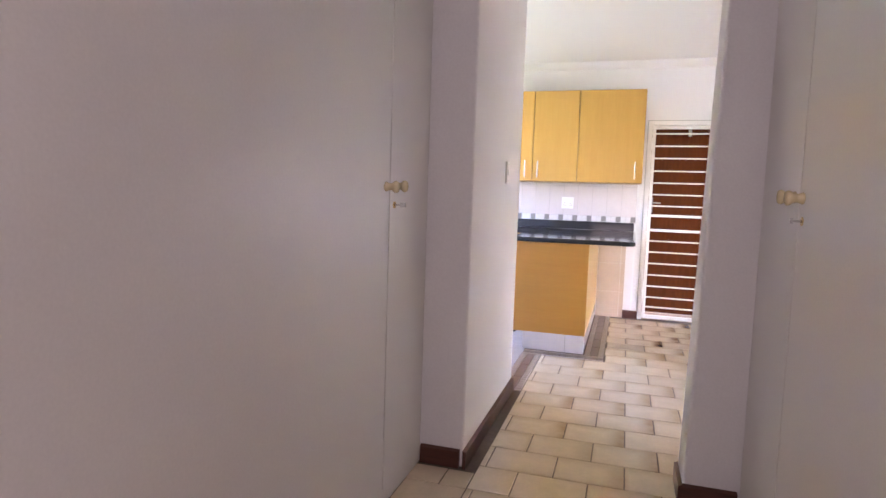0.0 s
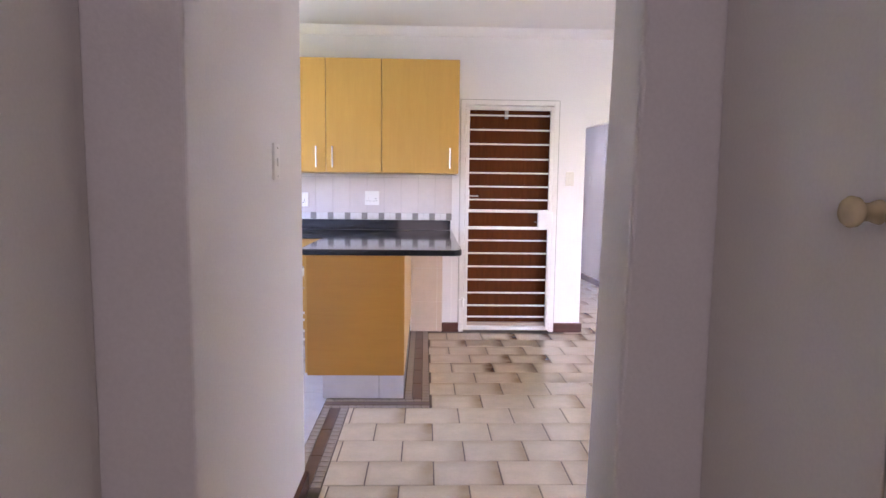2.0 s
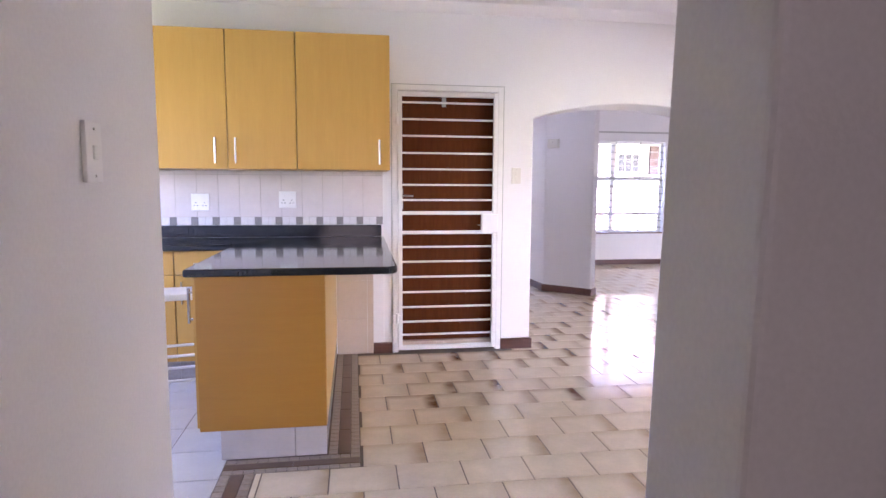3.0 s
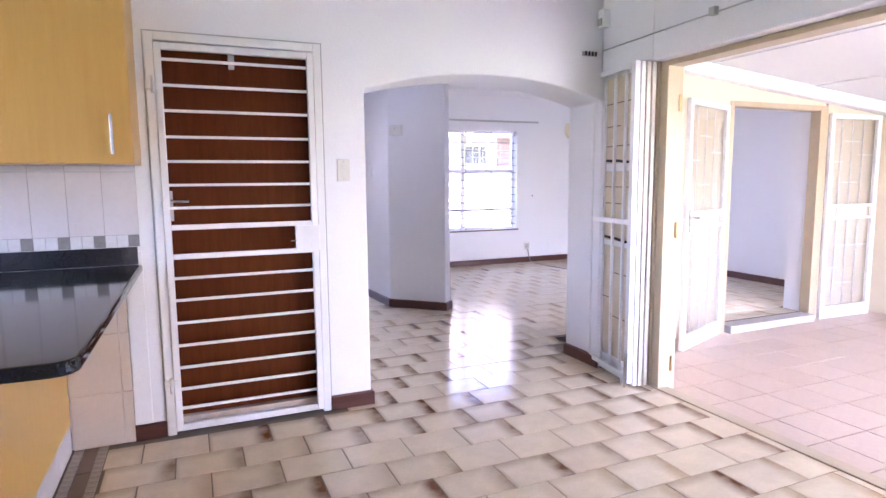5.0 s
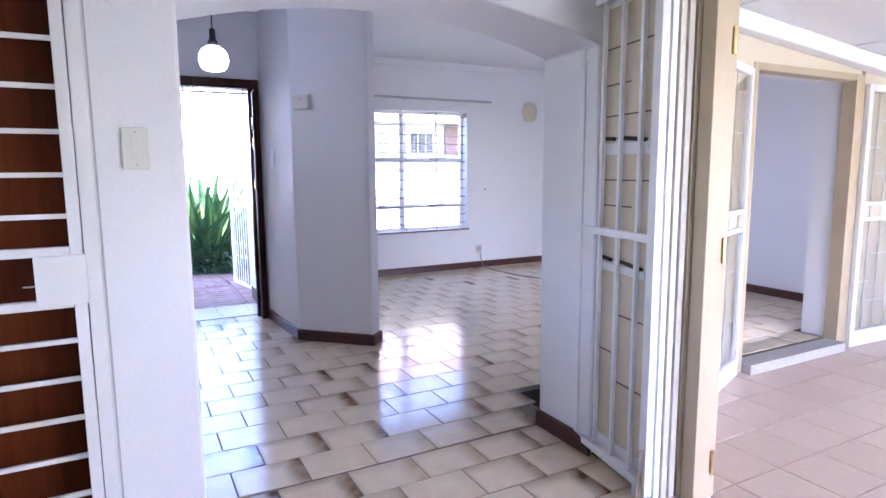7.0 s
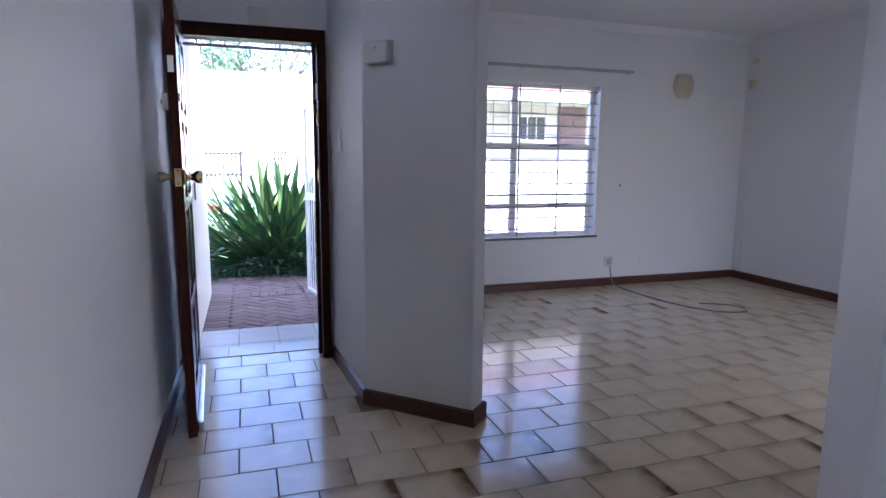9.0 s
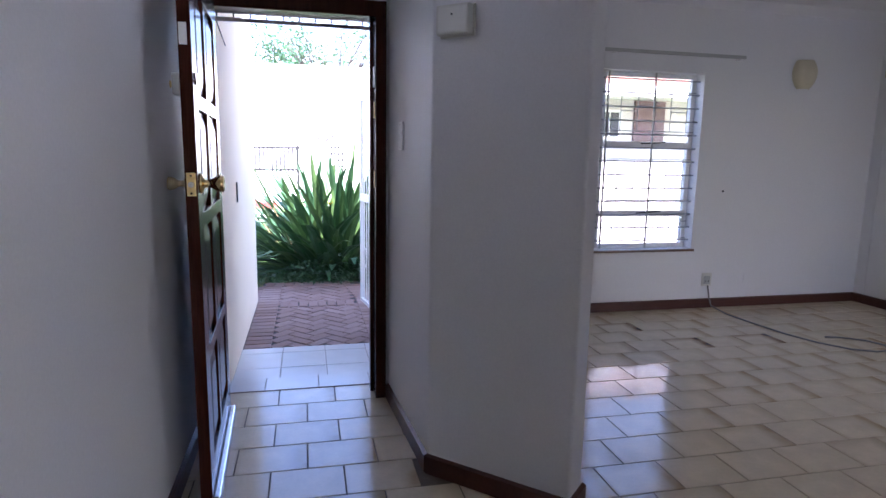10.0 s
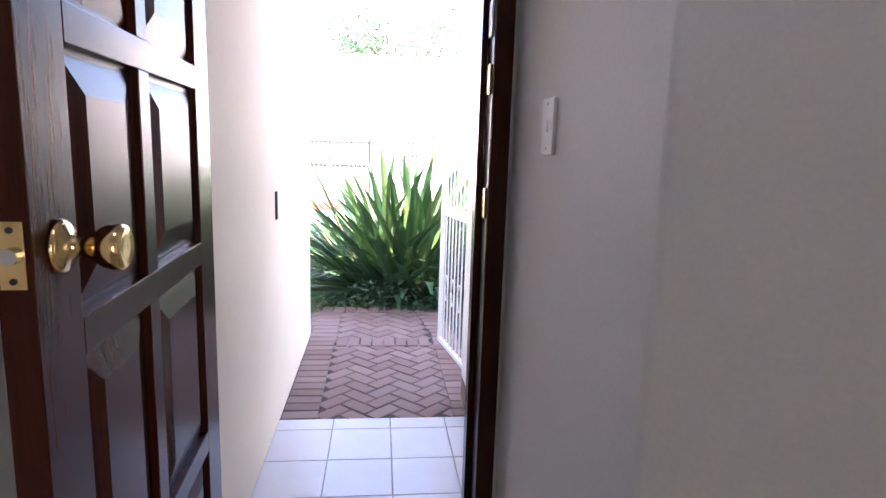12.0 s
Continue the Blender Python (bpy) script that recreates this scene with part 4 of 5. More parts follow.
lp = part("latch_plate", boxed(DX0 + 0.006, DX1 - 0.006, DY0 - 0.003, DY0 - 0.0003, KZ - 0.040, KZ + 0.040, bevel=0.001), BRASS, door, "brass latch plate")
part("latch", rodded((xm, DY0 - 0.012, KZ), (xm, DY0 - 0.002, KZ), 0.010, 12), CHROME, lp)
for z in (-0.030, 0.030):
    part("screw", rodded((xm, DY0 - 0.0045, KZ + z), (xm, DY0 - 0.002, KZ + z), 0.004), BLACK_IRON, lp)
part("spy_lock", rodded((DX1 - 0.001, DY0 + 0.06, 1.60), (DX1 + 0.006, DY0 + 0.06, 1.60), 0.021, 20), CHROME, door, "round dead-lock cylinder")
lk = part("night_latch", boxed(DX0 - 0.026, DX0 - 0.001, DY0 + 0.004, DY0 + 0.070, 1.540, 1.612, bevel=0.006), GREY_PLASTIC, door, "grey rim night latch on the inner side")
part("snib", rodded((DX0 - 0.036, DY0 + 0.04, 1.576), (DX0 - 0.026, DY0 + 0.04, 1.576), 0.012, 12), BRASS, lk)
part("edge_label", boxed(DX0 + 0.004, DX1 - 0.012, DY0 - 0.0015, DY0 - 0.0003, 1.70, 1.77), WHITE_PLASTIC, door, "small white plate on the door edge")

# ---- hall fittings ----
LX, LY = 1.765, 8.95
pl = thing("pendant_lamp", "lit white opal glass pendant lamp with a black holder", "lamp")
part("shade", lathe([(0.028, 2.152), (0.042, 2.149), (0.072, 2.130), (0.090, 2.096), (0.094, 2.058), (0.084, 2.022), (0.064, 2.000), (0.036, 1.993)], 28, (LX, LY, 0)), MILK, pl, "white opal glass globe shade", smooth=True)
part("holder", lathe([(0.014, 2.262), (0.019, 2.257), (0.021, 2.195), (0.032, 2.180), (0.034, 2.153)], 18, (LX, LY, 0)), BLACK, pl, "black lamp holder", smooth=True)
part("cord", rodded((LX, LY, 2.26), (LX, LY, 2.67), 0.004), BLACK, pl)
part("ceiling_rose", lathe([(0.045, TOP - 0.001), (0.045, TOP - 0.018), (0.02, TOP - 0.035)], 20, (LX, LY, 0)), WHITE_PLASTIC, pl)
ch = thing("door_chime", "small cream plastic door chime box above the front door", "chime")
part("cover", boxed(1.815, 1.925, 10.135, 10.168, 2.135, 2.235, bevel=0.006), IVORY, ch)
part("conduit", boxed(1.848, 1.862, 10.158, 10.169, 2.236, TOP - 0.002), WALL, ch)
# siren box on the splayed wall
sb = thing("alarm_box", "cream plastic alarm box high on the splayed wall", "alarm", (2.345 + 0.080, 9.320 - 0.080, 1.795), -45)
part("base", boxed(-0.075, 0.075, -0.012, 0.0, 0.0, 0.115, bevel=0.004), IVORY, sb)
part("cover", boxed(-0.070, 0.070, -0.052, -0.012, 0.004, 0.112, bevel=0.010), IVORY, sb)
part("screw", rodded((0.0, -0.054, 0.075), (0.0, -0.051, 0.075), 0.004), BLACK, sb)

# ---- living room ----
win = thing("window_1", "white steel living room window with burglar bars", "window", kind="structure")
FY0, FY1 = LN + 0.115, LN + 0.155
e = 0.038
part("frame", boxed(WX0, WX0 + e, FY0, FY1, WZ0, WZ1), WHITE_STEEL, win)
part("frame", boxed(WX1 - e, WX1, FY0, FY1, WZ0, WZ1), WHITE_STEEL, win)
part("frame", boxed(WX0 + e, WX1 - e, FY0, FY1, WZ1 - e, WZ1), WHITE_STEEL, win)
part("frame", boxed(WX0 + e, WX1 - e, FY0, FY1, WZ0, WZ0 + e), WHITE_STEEL, win)
MX = 4.345
part("mullion", boxed(MX - 0.032, MX + 0.032, FY0, FY1, WZ0 + e, WZ1 - e), WHITE_STEEL, win)
for a, b in ((WX0 + e, MX - 0.032), (MX + 0.032, WX1 - e)):
    for z in (1.475, 0.865):
        part("transom", boxed(a, b, FY0, FY1, z - 0.026, z + 0.026), WHITE_STEEL, win)
    for z0, z1 in ((WZ0 + e, 0.839), (0.891, 1.449), (1.501, WZ1 - e)):
        p = part("pane", boxed(a, b, FY0 + 0.018, FY0 + 0.022, z0, z1), PANE, win, "clear glass pane")
        p.visible_shadow = False
    for z in (1.49, 0.875):
        s = part("stay", rodded((a + 0.36, FY0 - 0.012, z - 0.004), (a + 0.60, FY0 - 0.012, z + 0.010), 0.006), BLACK_IRON, win, "dark iron window stay")
        part("peg", rodded((a + 0.47, FY0 - 0.012, z), (a + 0.47, FY0 + 0.002, z), 0.008), BLACK_IRON, s)
part("sill", boxed(WX0 - 0.02, WX1 + 0.02, LN - 0.022, FY0, WZ0 - 0.022, WZ0 - 0.001, bevel=0.004), SOLDIER, win, "dark brown tiled window sill")

grille = thing("burglar_bars", "grey-white steel burglar bars with a stepped rectangle pattern", "grille")
GY = LN + 0.055
for k in range(13):
    z = WZ0 + 0.075 + k * 0.1165
    part("bar", rodded((WX0 + 0.001, GY, z), (WX1 - 0.001, GY, z), 0.0068, 6), BAR_GREY, grille)
for x in (3.53, 3.93, MX + 0.03, 4.82):
    part("upright", rodded((x, GY + 0.010, WZ0 + 0.005), (x, GY + 0.010, WZ1 - 0.005), 0.009, 6), GREY_PLASTIC, grille)
for c in (3.93, 4.82):
    for lo, hi, n_ in ((0.645, 0.80, 6), (0.99, 1.35, 4), (1.59, 1.93, 4)):
        for k in range(n_ + 1):
            dx = -0.40 + 0.80 * (k + 0.5) / (n_ + 1)
            part("pattern_bar", rodded((c + dx, GY + 0.006, lo), (c + dx, GY + 0.006, hi), 0.0042, 6), BAR_GREY, grille)
        for z in (lo, hi):
            part("pattern_bar", rodded((c - 0.42, GY + 0.006, z), (c + 0.40, GY + 0.006, z), 0.0042, 6), BAR_GREY, grille)
        if n_ == 4:
            for dx in (-0.24, 0.24):
                part("pattern_bar", rodded((c + dx - 0.08, GY + 0.006, (lo + hi) / 2), (c + dx + 0.08, GY + 0.006, (lo + hi) / 2), 0.0042, 6), BAR_GREY, grille)

rl = thing("curtain_rail", "pale painted curtain rail above the window", "rail")
part("rail", boxed(3.05, 5.60, LN - 0.060, LN - 0.040, 2.222, 2.250, bevel=0.004), GREY_PLASTIC, rl)
for x in (3.1, 4.35, 5.55):
    part("bracket", boxed(x - 0.012, x + 0.012, LN - 0.061, LN - 0.001, 2.215, 2.222), WHITE_STEEL, rl)
sc = thing("wall_uplighter", "aged cream half-round wall uplighter", "wall lamp", (6.26, LN, 2.00))
bm = bmesh.new()
rows_ = []
for i in range(9):
    v = i / 8
    r = 0.125 * math.sin(math.pi * (0.10 + 0.72 * v)) ** 0.6
    rows_.append([bm.verts.new((r * math.cos(math.pi * k / 14), -r * 0.7 * math.sin(math.pi * k / 14), v * 0.25)) for k in range(15)])
for a, b in zip(rows_, rows_[1:]):
    for k in range(14):
        bm.faces.new((a[k], a[k + 1], b[k + 1], b[k]))
part("shade", bm, SENSOR, sc, smooth=True)
part("back_plate", boxed(-0.05, 0.05, -0.012, 0.0, 0.06, 0.16, bevel=0.003), IVORY, sc)
se = thing("motion_sensor", "small aged white motion sensor near the room corner", "sensor")
part("body", boxed(7.062, 7.118, 11.515, 11.575, 2.125, 2.225, bevel=0.012), SENSOR, se)
part("sensor_cable", rodded((7.113, 11.545, 0.09), (7.113, 11.545, 2.125), 0.003), WALL, se)
se2 = thing("junction_box", "small round white junction box under the cornice", "junction box")
part("cover", rodded((7.090, 11.545, 2.42), (7.119, 11.545, 2.42), 0.035, 18), SENSOR, se2)
pg = thing("wall_socket", "cream double wall socket low on the wall", "socket")
part("plate", boxed(5.385, 5.485, LN - 0.012, LN - 0.001, 0.205, 0.325, bevel=0.003), IVORY, pg)
part("insert", boxed(5.402, 5.468, LN - 0.016, LN - 0.012, 0.222, 0.300, bevel=0.002), GREY_PLASTIC, pg, "grey socket insert")
for dx in (-0.016, 0.016):
    part("socket_hole", rodded((5.435 + dx, LN - 0.0175, 0.25), (5.435 + dx, LN - 0.0155, 0.25), 0.006), BLACK, pg)
pg2 = thing("blank_plate", "white blank cover plate low on the wall", "cover plate")
part("plate", boxed(5.83, 5.92, LN - 0.008, LN - 0.001, 0.215, 0.315, bevel=0.003), WALL, pg2)
nl = thing("wall_plug_hole", "small dark drill hole plug in the wall", "plug")
part("plug", rodded((5.53, LN - 0.005, 1.075), (5.53, LN - 0.0005, 1.075), 0.010, 12), BLACK, nl)
cab_pts = [(5.45, LN - 0.012, 0.21), (5.46, LN - 0.03, 0.10), (5.46, LN - 0.07, 0.03), (5.47, 11.40, 0.006), (5.49, 11.10, 0.006), (5.53, 10.78, 0.006), (5.60, 10.55, 0.006), (5.72, 10.37, 0.006),
           (5.86, 10.29, 0.006), (5.99, 10.30, 0.006), (6.06, 10.40, 0.006), (6.02, 10.53, 0.006), (5.90, 10.62, 0.006), (5.78, 10.66, 0.006)]
tagged(tube(cab_pts, 0.007, CABLE, "loose_cable", n=7), "dull grey aerial cable lying loosely curled on the tiled floor", "cable")

# ---- porch and entrance path ----
ow = thing("wall_bell", "small dark bell push plate on the plastered garden wall", "bell")
part("plate", boxed(1.346, 1.356, 11.64, 11.67, 0.98, 1.13, bevel=0.003), BLACK_IRON, ow)
og = thing("porch_gate", "open white steel porch gate with scrolled bars", "gate", (2.566, 12.0, -0.13), 99.4)
part("stile", boxed(0, 0.03, 0, 0.03, 0.0, 2.02), WHITE_STEEL, og)
part("stile", boxed(0.95, 0.98, 0, 0.03, 0.0, 2.02), WHITE_STEEL, og)
for z in (0.0, 1.02, 1.99):
    part("rail", boxed(0.03, 0.95, 0, 0.03, z, z + (0.07 if z == 1.02 else 0.03)), WHITE_STEEL, og)
for k in range(10):
    x = 0.03 + 0.92 * (k + 1) / 11
    part("bar", rodded((x, 0.015, 0.03), (x, 0.015, 1.99), 0.006, 6), WHITE_STEEL, og)
for k in range(5):
    for z0 in (0.30, 1.30):
        x = 0.03 + 0.92 * (2 * k + 1.5) / 11
        pts = [(x + 0.035 * math.cos(a), 0.015, z0 + 0.16 + 0.10 * math.sin(a)) for a in [2 * math.pi * q / 12 for q in range(13)]]
        tube(pts, 0.005, WHITE_STEEL, "scroll", og, n=5)
tr = thing("door_top_grille", "narrow white steel grille strip under the door head", "grille")
part("rail", boxed(1.42, 2.255, 10.335, 10.355, 2.018, 2.036), WHITE_STEEL, tr)
part("rail", boxed(1.42, 2.255, 10.335, 10.355, 2.078, 2.095), WHITE_STEEL, tr)
for k in range(11):
    x = 1.425 + 0.825 * k / 10
    part("bar", boxed(x - 0.004, x + 0.004, 10.34, 10.35, 2.036, 2.078), BLACK_IRON, tr)
tagged(tube([(1.349, 10.45, 2.10), (1.349, 10.9, 2.13), (1.349, 11.3, 2.05)], 0.004, BLACK, "wall_wire"), "thin black wire on the plastered garden wall", "wire")


def blade(bm, base, yaw, lean, length, width, droop, rnd):
    """A folded strap leaf that arches outwards."""
    d = Vector((math.cos(yaw), math.sin(yaw), 0))
    s = Vector((-d.y, d.x, 0))
    n = 7
    prev = None
    for i in range(n):
        u = i / (n - 1)
        out = length * u * math.sin(lean) + droop * u * u
        up = length * u * math.cos(lean) - droop * 0.9 * u * u * u
        p = Vector(base) + d * out + Vector((0, 0, up))
        w = width * (0.35 + 1.3 * u) * (1 - u ** 2.6) + 0.001
        fold = 0.25 * w
        ring = [bm.verts.new(p - s * w), bm.verts.new(p + Vector((0, 0, -fold)) + d * fold * 0.5), bm.verts.new(p + s * w)]
        if prev:
            bm.faces.new((prev[0], prev[1], ring[1], ring[0]))
            bm.faces.new((prev[1], prev[2], ring[2], ring[1]))
        prev = ring


rnd = random.Random(7)
cl = thing("strap_leaf_clump", "large clump of arching dark green strap leaves beside the path", "plant", (2.20, 15.05, -0.24))
for mname, m_, count, r in (("leaves", LEAF, 420, 0.42), ("young_leaves", LEAF_PALE, 190, 0.40)):
    bm = bmesh.new()
    for k in range(count):
        a, q = rnd.uniform(0, 2 * math.pi), r * math.sqrt(rnd.random())
        out = rnd.gauss(a, 0.6)
        lean = min(1.40, (0.15 + 1.35 * rnd.random() ** 0.7) * (0.62 + q)) * (0.75 if math.sin(out) < -0.5 else 1.0) * (1.25 if math.cos(out) < -0.4 else 1.0)
        blade(bm, (q * math.cos(a) * 1.35, q * math.sin(a), 0.0), out, lean, rnd.uniform(1.05, 2.05) * (1.0 - 0.16 * lean), rnd.uniform(0.030, 0.062), rnd.uniform(0.04, 0.40), rnd)
    part(mname, bm, m_, cl, "pointed arching strap leaves" if mname == "leaves" else "paler young leaves")
bm = bmesh.new()
for k in range(16):
    a, q = rnd.uniform(0, 6.28), rnd.uniform(0.1, 0.5)
    rod(bm, (q * math.cos(a), q * math.sin(a), 0.0), (q * 2.1 * math.cos(a), q * 2.1 * math.sin(a), rnd.uniform(0.35, 1.0)), 0.006, 5)
part("dry_stalks", bm, DRY, cl, "withered brown stalks")
for c in ((0.50, -0.60, 0.98), (-0.05, -0.55, 0.95)):
    bm = bmesh.new()
    for k in range(9):
        blade(bm, c, 6.28 * k / 9, 0.9, 0.10, 0.010, 0.02, rnd)
    part("flower", bm, YELLOW_FLOWER, cl, "small yellow flower")


def leafy(name, label, category, at, rx, ry, rz, count, size, m_, seed, kind=""):
    """Many small leaves scattered in an uneven mound."""
    g_ = random.Random(seed)
    bm = bmesh.new()
    for k in range(count):
        a, u = g_.uniform(0, 6.283), g_.random() ** 0.5
        h_ = g_.random() * (1 - u * u) ** 0.5
        x, y, z = rx * u * math.cos(a), ry * u * math.sin(a), rz * h_ * (0.7 + 0.5 * noise.noise((3 * u * math.cos(a), 3 * u * math.sin(a), seed)))
        s = size * g_.uniform(0.5, 1.4)
        q = Euler((g_.uniform(-1.2, 1.2), g_.uniform(-1.2, 1.2), g_.uniform(0, 6.28))).to_matrix()
        vs = [bm.verts.new(Vector((x, y, z)) + q @ Vector(v)) for v in ((-s * 0.35, 0, 0), (0, -s, 0), (s * 0.35, 0, 0), (0, s, 0))]
        bm.faces.new(vs)
    ob = part(name, bm, m_)
    ob.location = at
    return tagged(ob, label, category, kind=kind)


leafy("ground_cover", "low trailing green ground cover in front of the strap leaves", "plant", (2.2, 14.32, -0.235), 0.85, 0.36, 0.48, 3600, 0.028, LEAF, 3, "stuff")
leafy("ground_cover", "low leafy plants at the edge of the bed", "plant", (1.75, 14.85, -0.235), 0.45, 0.5, 0.26, 1400, 0.030, LEAF_PALE, 4, "stuff")
leafy("shrub", "grey-green shrub behind the strap leaf clump", "plant", (1.55, 16.2, -0.24), 0.9, 0.8, 1.15, 2600, 0.05, LEAF_PALE, 5, "stuff")
leafy("shrub", "green shrub behind the strap leaf clump", "plant", (3.3, 16.0, -0.24), 0.9, 0.9, 1.5, 3000, 0.05, LEAF, 6, "stuff")

# bare soil of the planting bed
def bed_edge(a):
    return 1.0 + 0.10 * math.sin(3 * a + 0.6) + 0.05 * math.sin(7 * a)


soil = prism([(2.45 + 1.25 * bed_edge(a) * math.cos(a), 15.25 + 1.22 * bed_edge(a) * math.sin(a)) for a in [2 * math.pi * k / 40 for k in range(40)]], -0.26, -0.228)
structure("soil", soil, SOIL, "dry brown soil of the planting bed", "soil")
g_ = random.Random(31)
bm = bmesh.new()
for k in range(260):
    x, y = g_.uniform(1.35, 2.75), g_.uniform(14.12, 14.55)
    a, h_ = g_.uniform(0, 6.28), g_.uniform(0.04, 0.13)
    rod(bm, (x, y, -0.235), (x + h_ * math.cos(a), y + h_ * math.sin(a), -0.225 + g_.uniform(0.0, 0.06)), 0.003, 4)
tagged(part("leaf_litter", bm, DRY), "dry stalks and leaf litter along the bed edge", "litter", kind="stuff")
leafy("ground_cover", "small leafy plants spilling over the end of the brick path", "plant", (2.45, 14.28, -0.235), 0.6, 0.22, 0.30, 1700, 0.026, LEAF, 8, "stuff")
leafy("ground_cover", "pale low weeds beside the lawn edge", "plant", (1.55, 14.35, -0.235), 0.30, 0.20, 0.14, 700, 0.024, LEAF_PALE, 9, "stuff")

# grass tufts near the path
g_ = random.Random(12)
bm = bmesh.new()
for k in range(5200):
    x, y = g_.uniform(-0.6, 2.0), g_.uniform(13.95, 17.5)
    if x > 1.36 or y > 13.35:
        a, h_ = g_.uniform(0, 6.28), g_.uniform(0.015, 0.05)
        c_, s_ = math.cos(a) * 0.006, math.sin(a) * 0.006
        vs = [bm.verts.new(v) for v in ((x - c_, y - s_, -0.24), (x + c_, y + s_, -0.24), (x + s_ * 3, y - c_ * 3, -0.24 + h_))]
        bm.faces.new(vs)
tagged(part("lawn_grass", bm, LEAF_PALE), "short sunlit lawn grass beside the brick path", "grass", kind="stuff")

# boundary wall, pergola posts, fence and trees beyond the garden
structure("boundary_wall", boxed(-14, 16, 26.0, 26.2, -0.3, 1.25), RENDERED, "white rendered boundary wall across the garden")
nh = thing("neighbour_house", "white house with a plain parapet behind the boundary wall", "house", (0, 28, -0.24), kind="structure")
part("wall", boxed(-9, 9, 0, 6, 0, 4.3), RENDERED, nh)
part("parapet", boxed(-9.1, 9.1, -0.1, 6.1, 4.301, 4.45), RENDERED, nh)
part("gutter", boxed(-9, 9, -0.12, -0.001, 3.66, 3.74), GREY_PLASTIC, nh)
for x in (-4.6, 5.5):
    w_ = part("window", boxed(x - 0.7, x + 0.7, -0.03, -0.001, 1.0, 2.2), WHITE_STEEL, nh)
    part("pane", boxed(x - 0.62, x + 0.62, -0.045, -0.031, 1.08, 2.12), BLACK, w_)
fe = thing("paling_fence", "low dark slatted fence far across the lawn", "fence", (-1.6, 24.0, -0.24))
for k in range(30):
    part("slat", boxed(k * 0.11, k * 0.11 + 0.045, 0, 0.02, 1.05, 1.73), FENCE_WOOD, fe)
part("rail", boxed(-0.05, 3.3, 0.021, 0.05, 1.68, 1.74), FENCE_WOOD, fe)
part("rail", boxed(-0.05, 3.3, 0.021, 0.05, 1.08, 1.14), FENCE_WOOD, fe)
for x in (0, 1.6, 3.2):
    part("post", boxed(x, x + 0.07, 0.051, 0.12, 0, 1.78), FENCE_WOOD, fe)
lt = thing("trellis_post", "brick-pattern trellis post with slanting cross pieces", "trellis", (2.45, 22.0, -0.24))
for k in range(4):
    part("upright", boxed(k * 0.09, k * 0.09 + 0.03, 0, 0.03, 0, 1.80), FENCE_WOOD, lt)
for k in range(11):
    part("lath", boxed(-0.02, 0.32, 0.031, 0.05, 0.2 + k * 0.15, 0.24 + k * 0.15), FENCE_WOOD, lt)
for k in range(5):
    part("rafter", rodded((-0.4 + k * 0.25, 0.0, 1.86), (-0.15 + k * 0.25, 0.0, 2.02), 0.02, 6), FENCE_WOOD, lt)


def tree(at, height, spread, seed, label):
    g_ = random.Random(seed)
    t_ = thing("tree", label, "tree", at)
    bm = rodded((0, 0, 0), (0.15, 0.05, height * 0.5), 0.20, 10, 0.13)
    tips = []
    for k in range(9):
        a = 6.28 * k / 9 + g_.uniform(-0.3, 0.3)
        z0 = height * g_.uniform(0.38, 0.5)
        mid = Vector((0.12 + spread * 0.4 * math.cos(a), spread * 0.4 * math.sin(a), z0 + height * 0.2))
        rod(bm, (0.12, 0.04, z0), mid, 0.07, 6, 0.045)
        for j in range(4):
            b_ = a + g_.uniform(-0.7, 0.7)
            tip = mid + Vector((spread * 0.5 * math.cos(b_), spread * 0.5 * math.sin(b_), height * g_.uniform(0.05, 0.3)))
            rod(bm, mid, tip, 0.04, 5, 0.012)
            tips.append(tip)
            tips.append(mid.lerp(tip, 0.6))
    part("trunk", bm, BARK, t_)
    bm = bmesh.new()
    for tip in tips:
        for k in range(20):
            p = tip + Vector((g_.gauss(0, 0.55), g_.gauss(0, 0.55), g_.gauss(0, 0.38)))
            s = g_.uniform(0.07, 0.15)
            q = Euler((g_.uniform(-1.3, 1.3), g_.uniform(-1.3, 1.3), g_.uniform(0, 6.28))).to_matrix()
            bm.faces.new([bm.verts.new(p + q @ Vector(v)) for v in ((-s * 0.5, 0, 0), (0, -s, 0), (s * 0.5, 0, 0), (0, s, 0))])
    part("crown", bm, LEAF, t_)


tree((3.3, 40.0, -0.24), 9.0, 3.0, 21, "tall open-crowned tree behind the far house")
tree((0.6, 43.0, -0.24), 9.0, 1.3, 22, "tall open-crowned tree behind the far house")
ob = thing("garden_trolley", "small red and white garden trolley on the lawn", "trolley", (0.55, 19.5, -0.24))
part("tray", boxed(0, 0.7, 0, 0.4, 0.45, 0.58, bevel=0.02), RED, ob)
part("body", boxed(0.05, 0.65, 0.03, 0.37, 0.16, 0.449, bevel=0.02), WHITE_STEEL, ob)
for x in (0.12, 0.58):
    part("wheel", rodded((x, -0.02, 0.09), (x, 0.42, 0.09), 0.09, 14), BLACK, ob)

# wing of the house seen through the living room window
wg = thing("garden_cottage", "tan rendered cottage with a red shutter and a sloping tiled roof", "house", (6.4, 17.6, -0.24), kind="structure")
part("wall", boxed(-1.0, 5.0, 0.0, 3.5, 0.0, 2.9), COTTAGE_WALL, wg)
part("roof", prism([(-1.4, 2.75), (4.9, 2.75), (1.75, 4.4)], -1.3, 5.3, "x"), ROOF_TILE, wg)
part("fascia", boxed(-1.3, 5.3, -1.44, -1.40, 2.62, 2.80), WHITE_STEEL, wg)
part("eaves", boxed(-1.3, 5.3, -1.399, -0.001, 2.70, 2.74), WHITE_STEEL, wg)
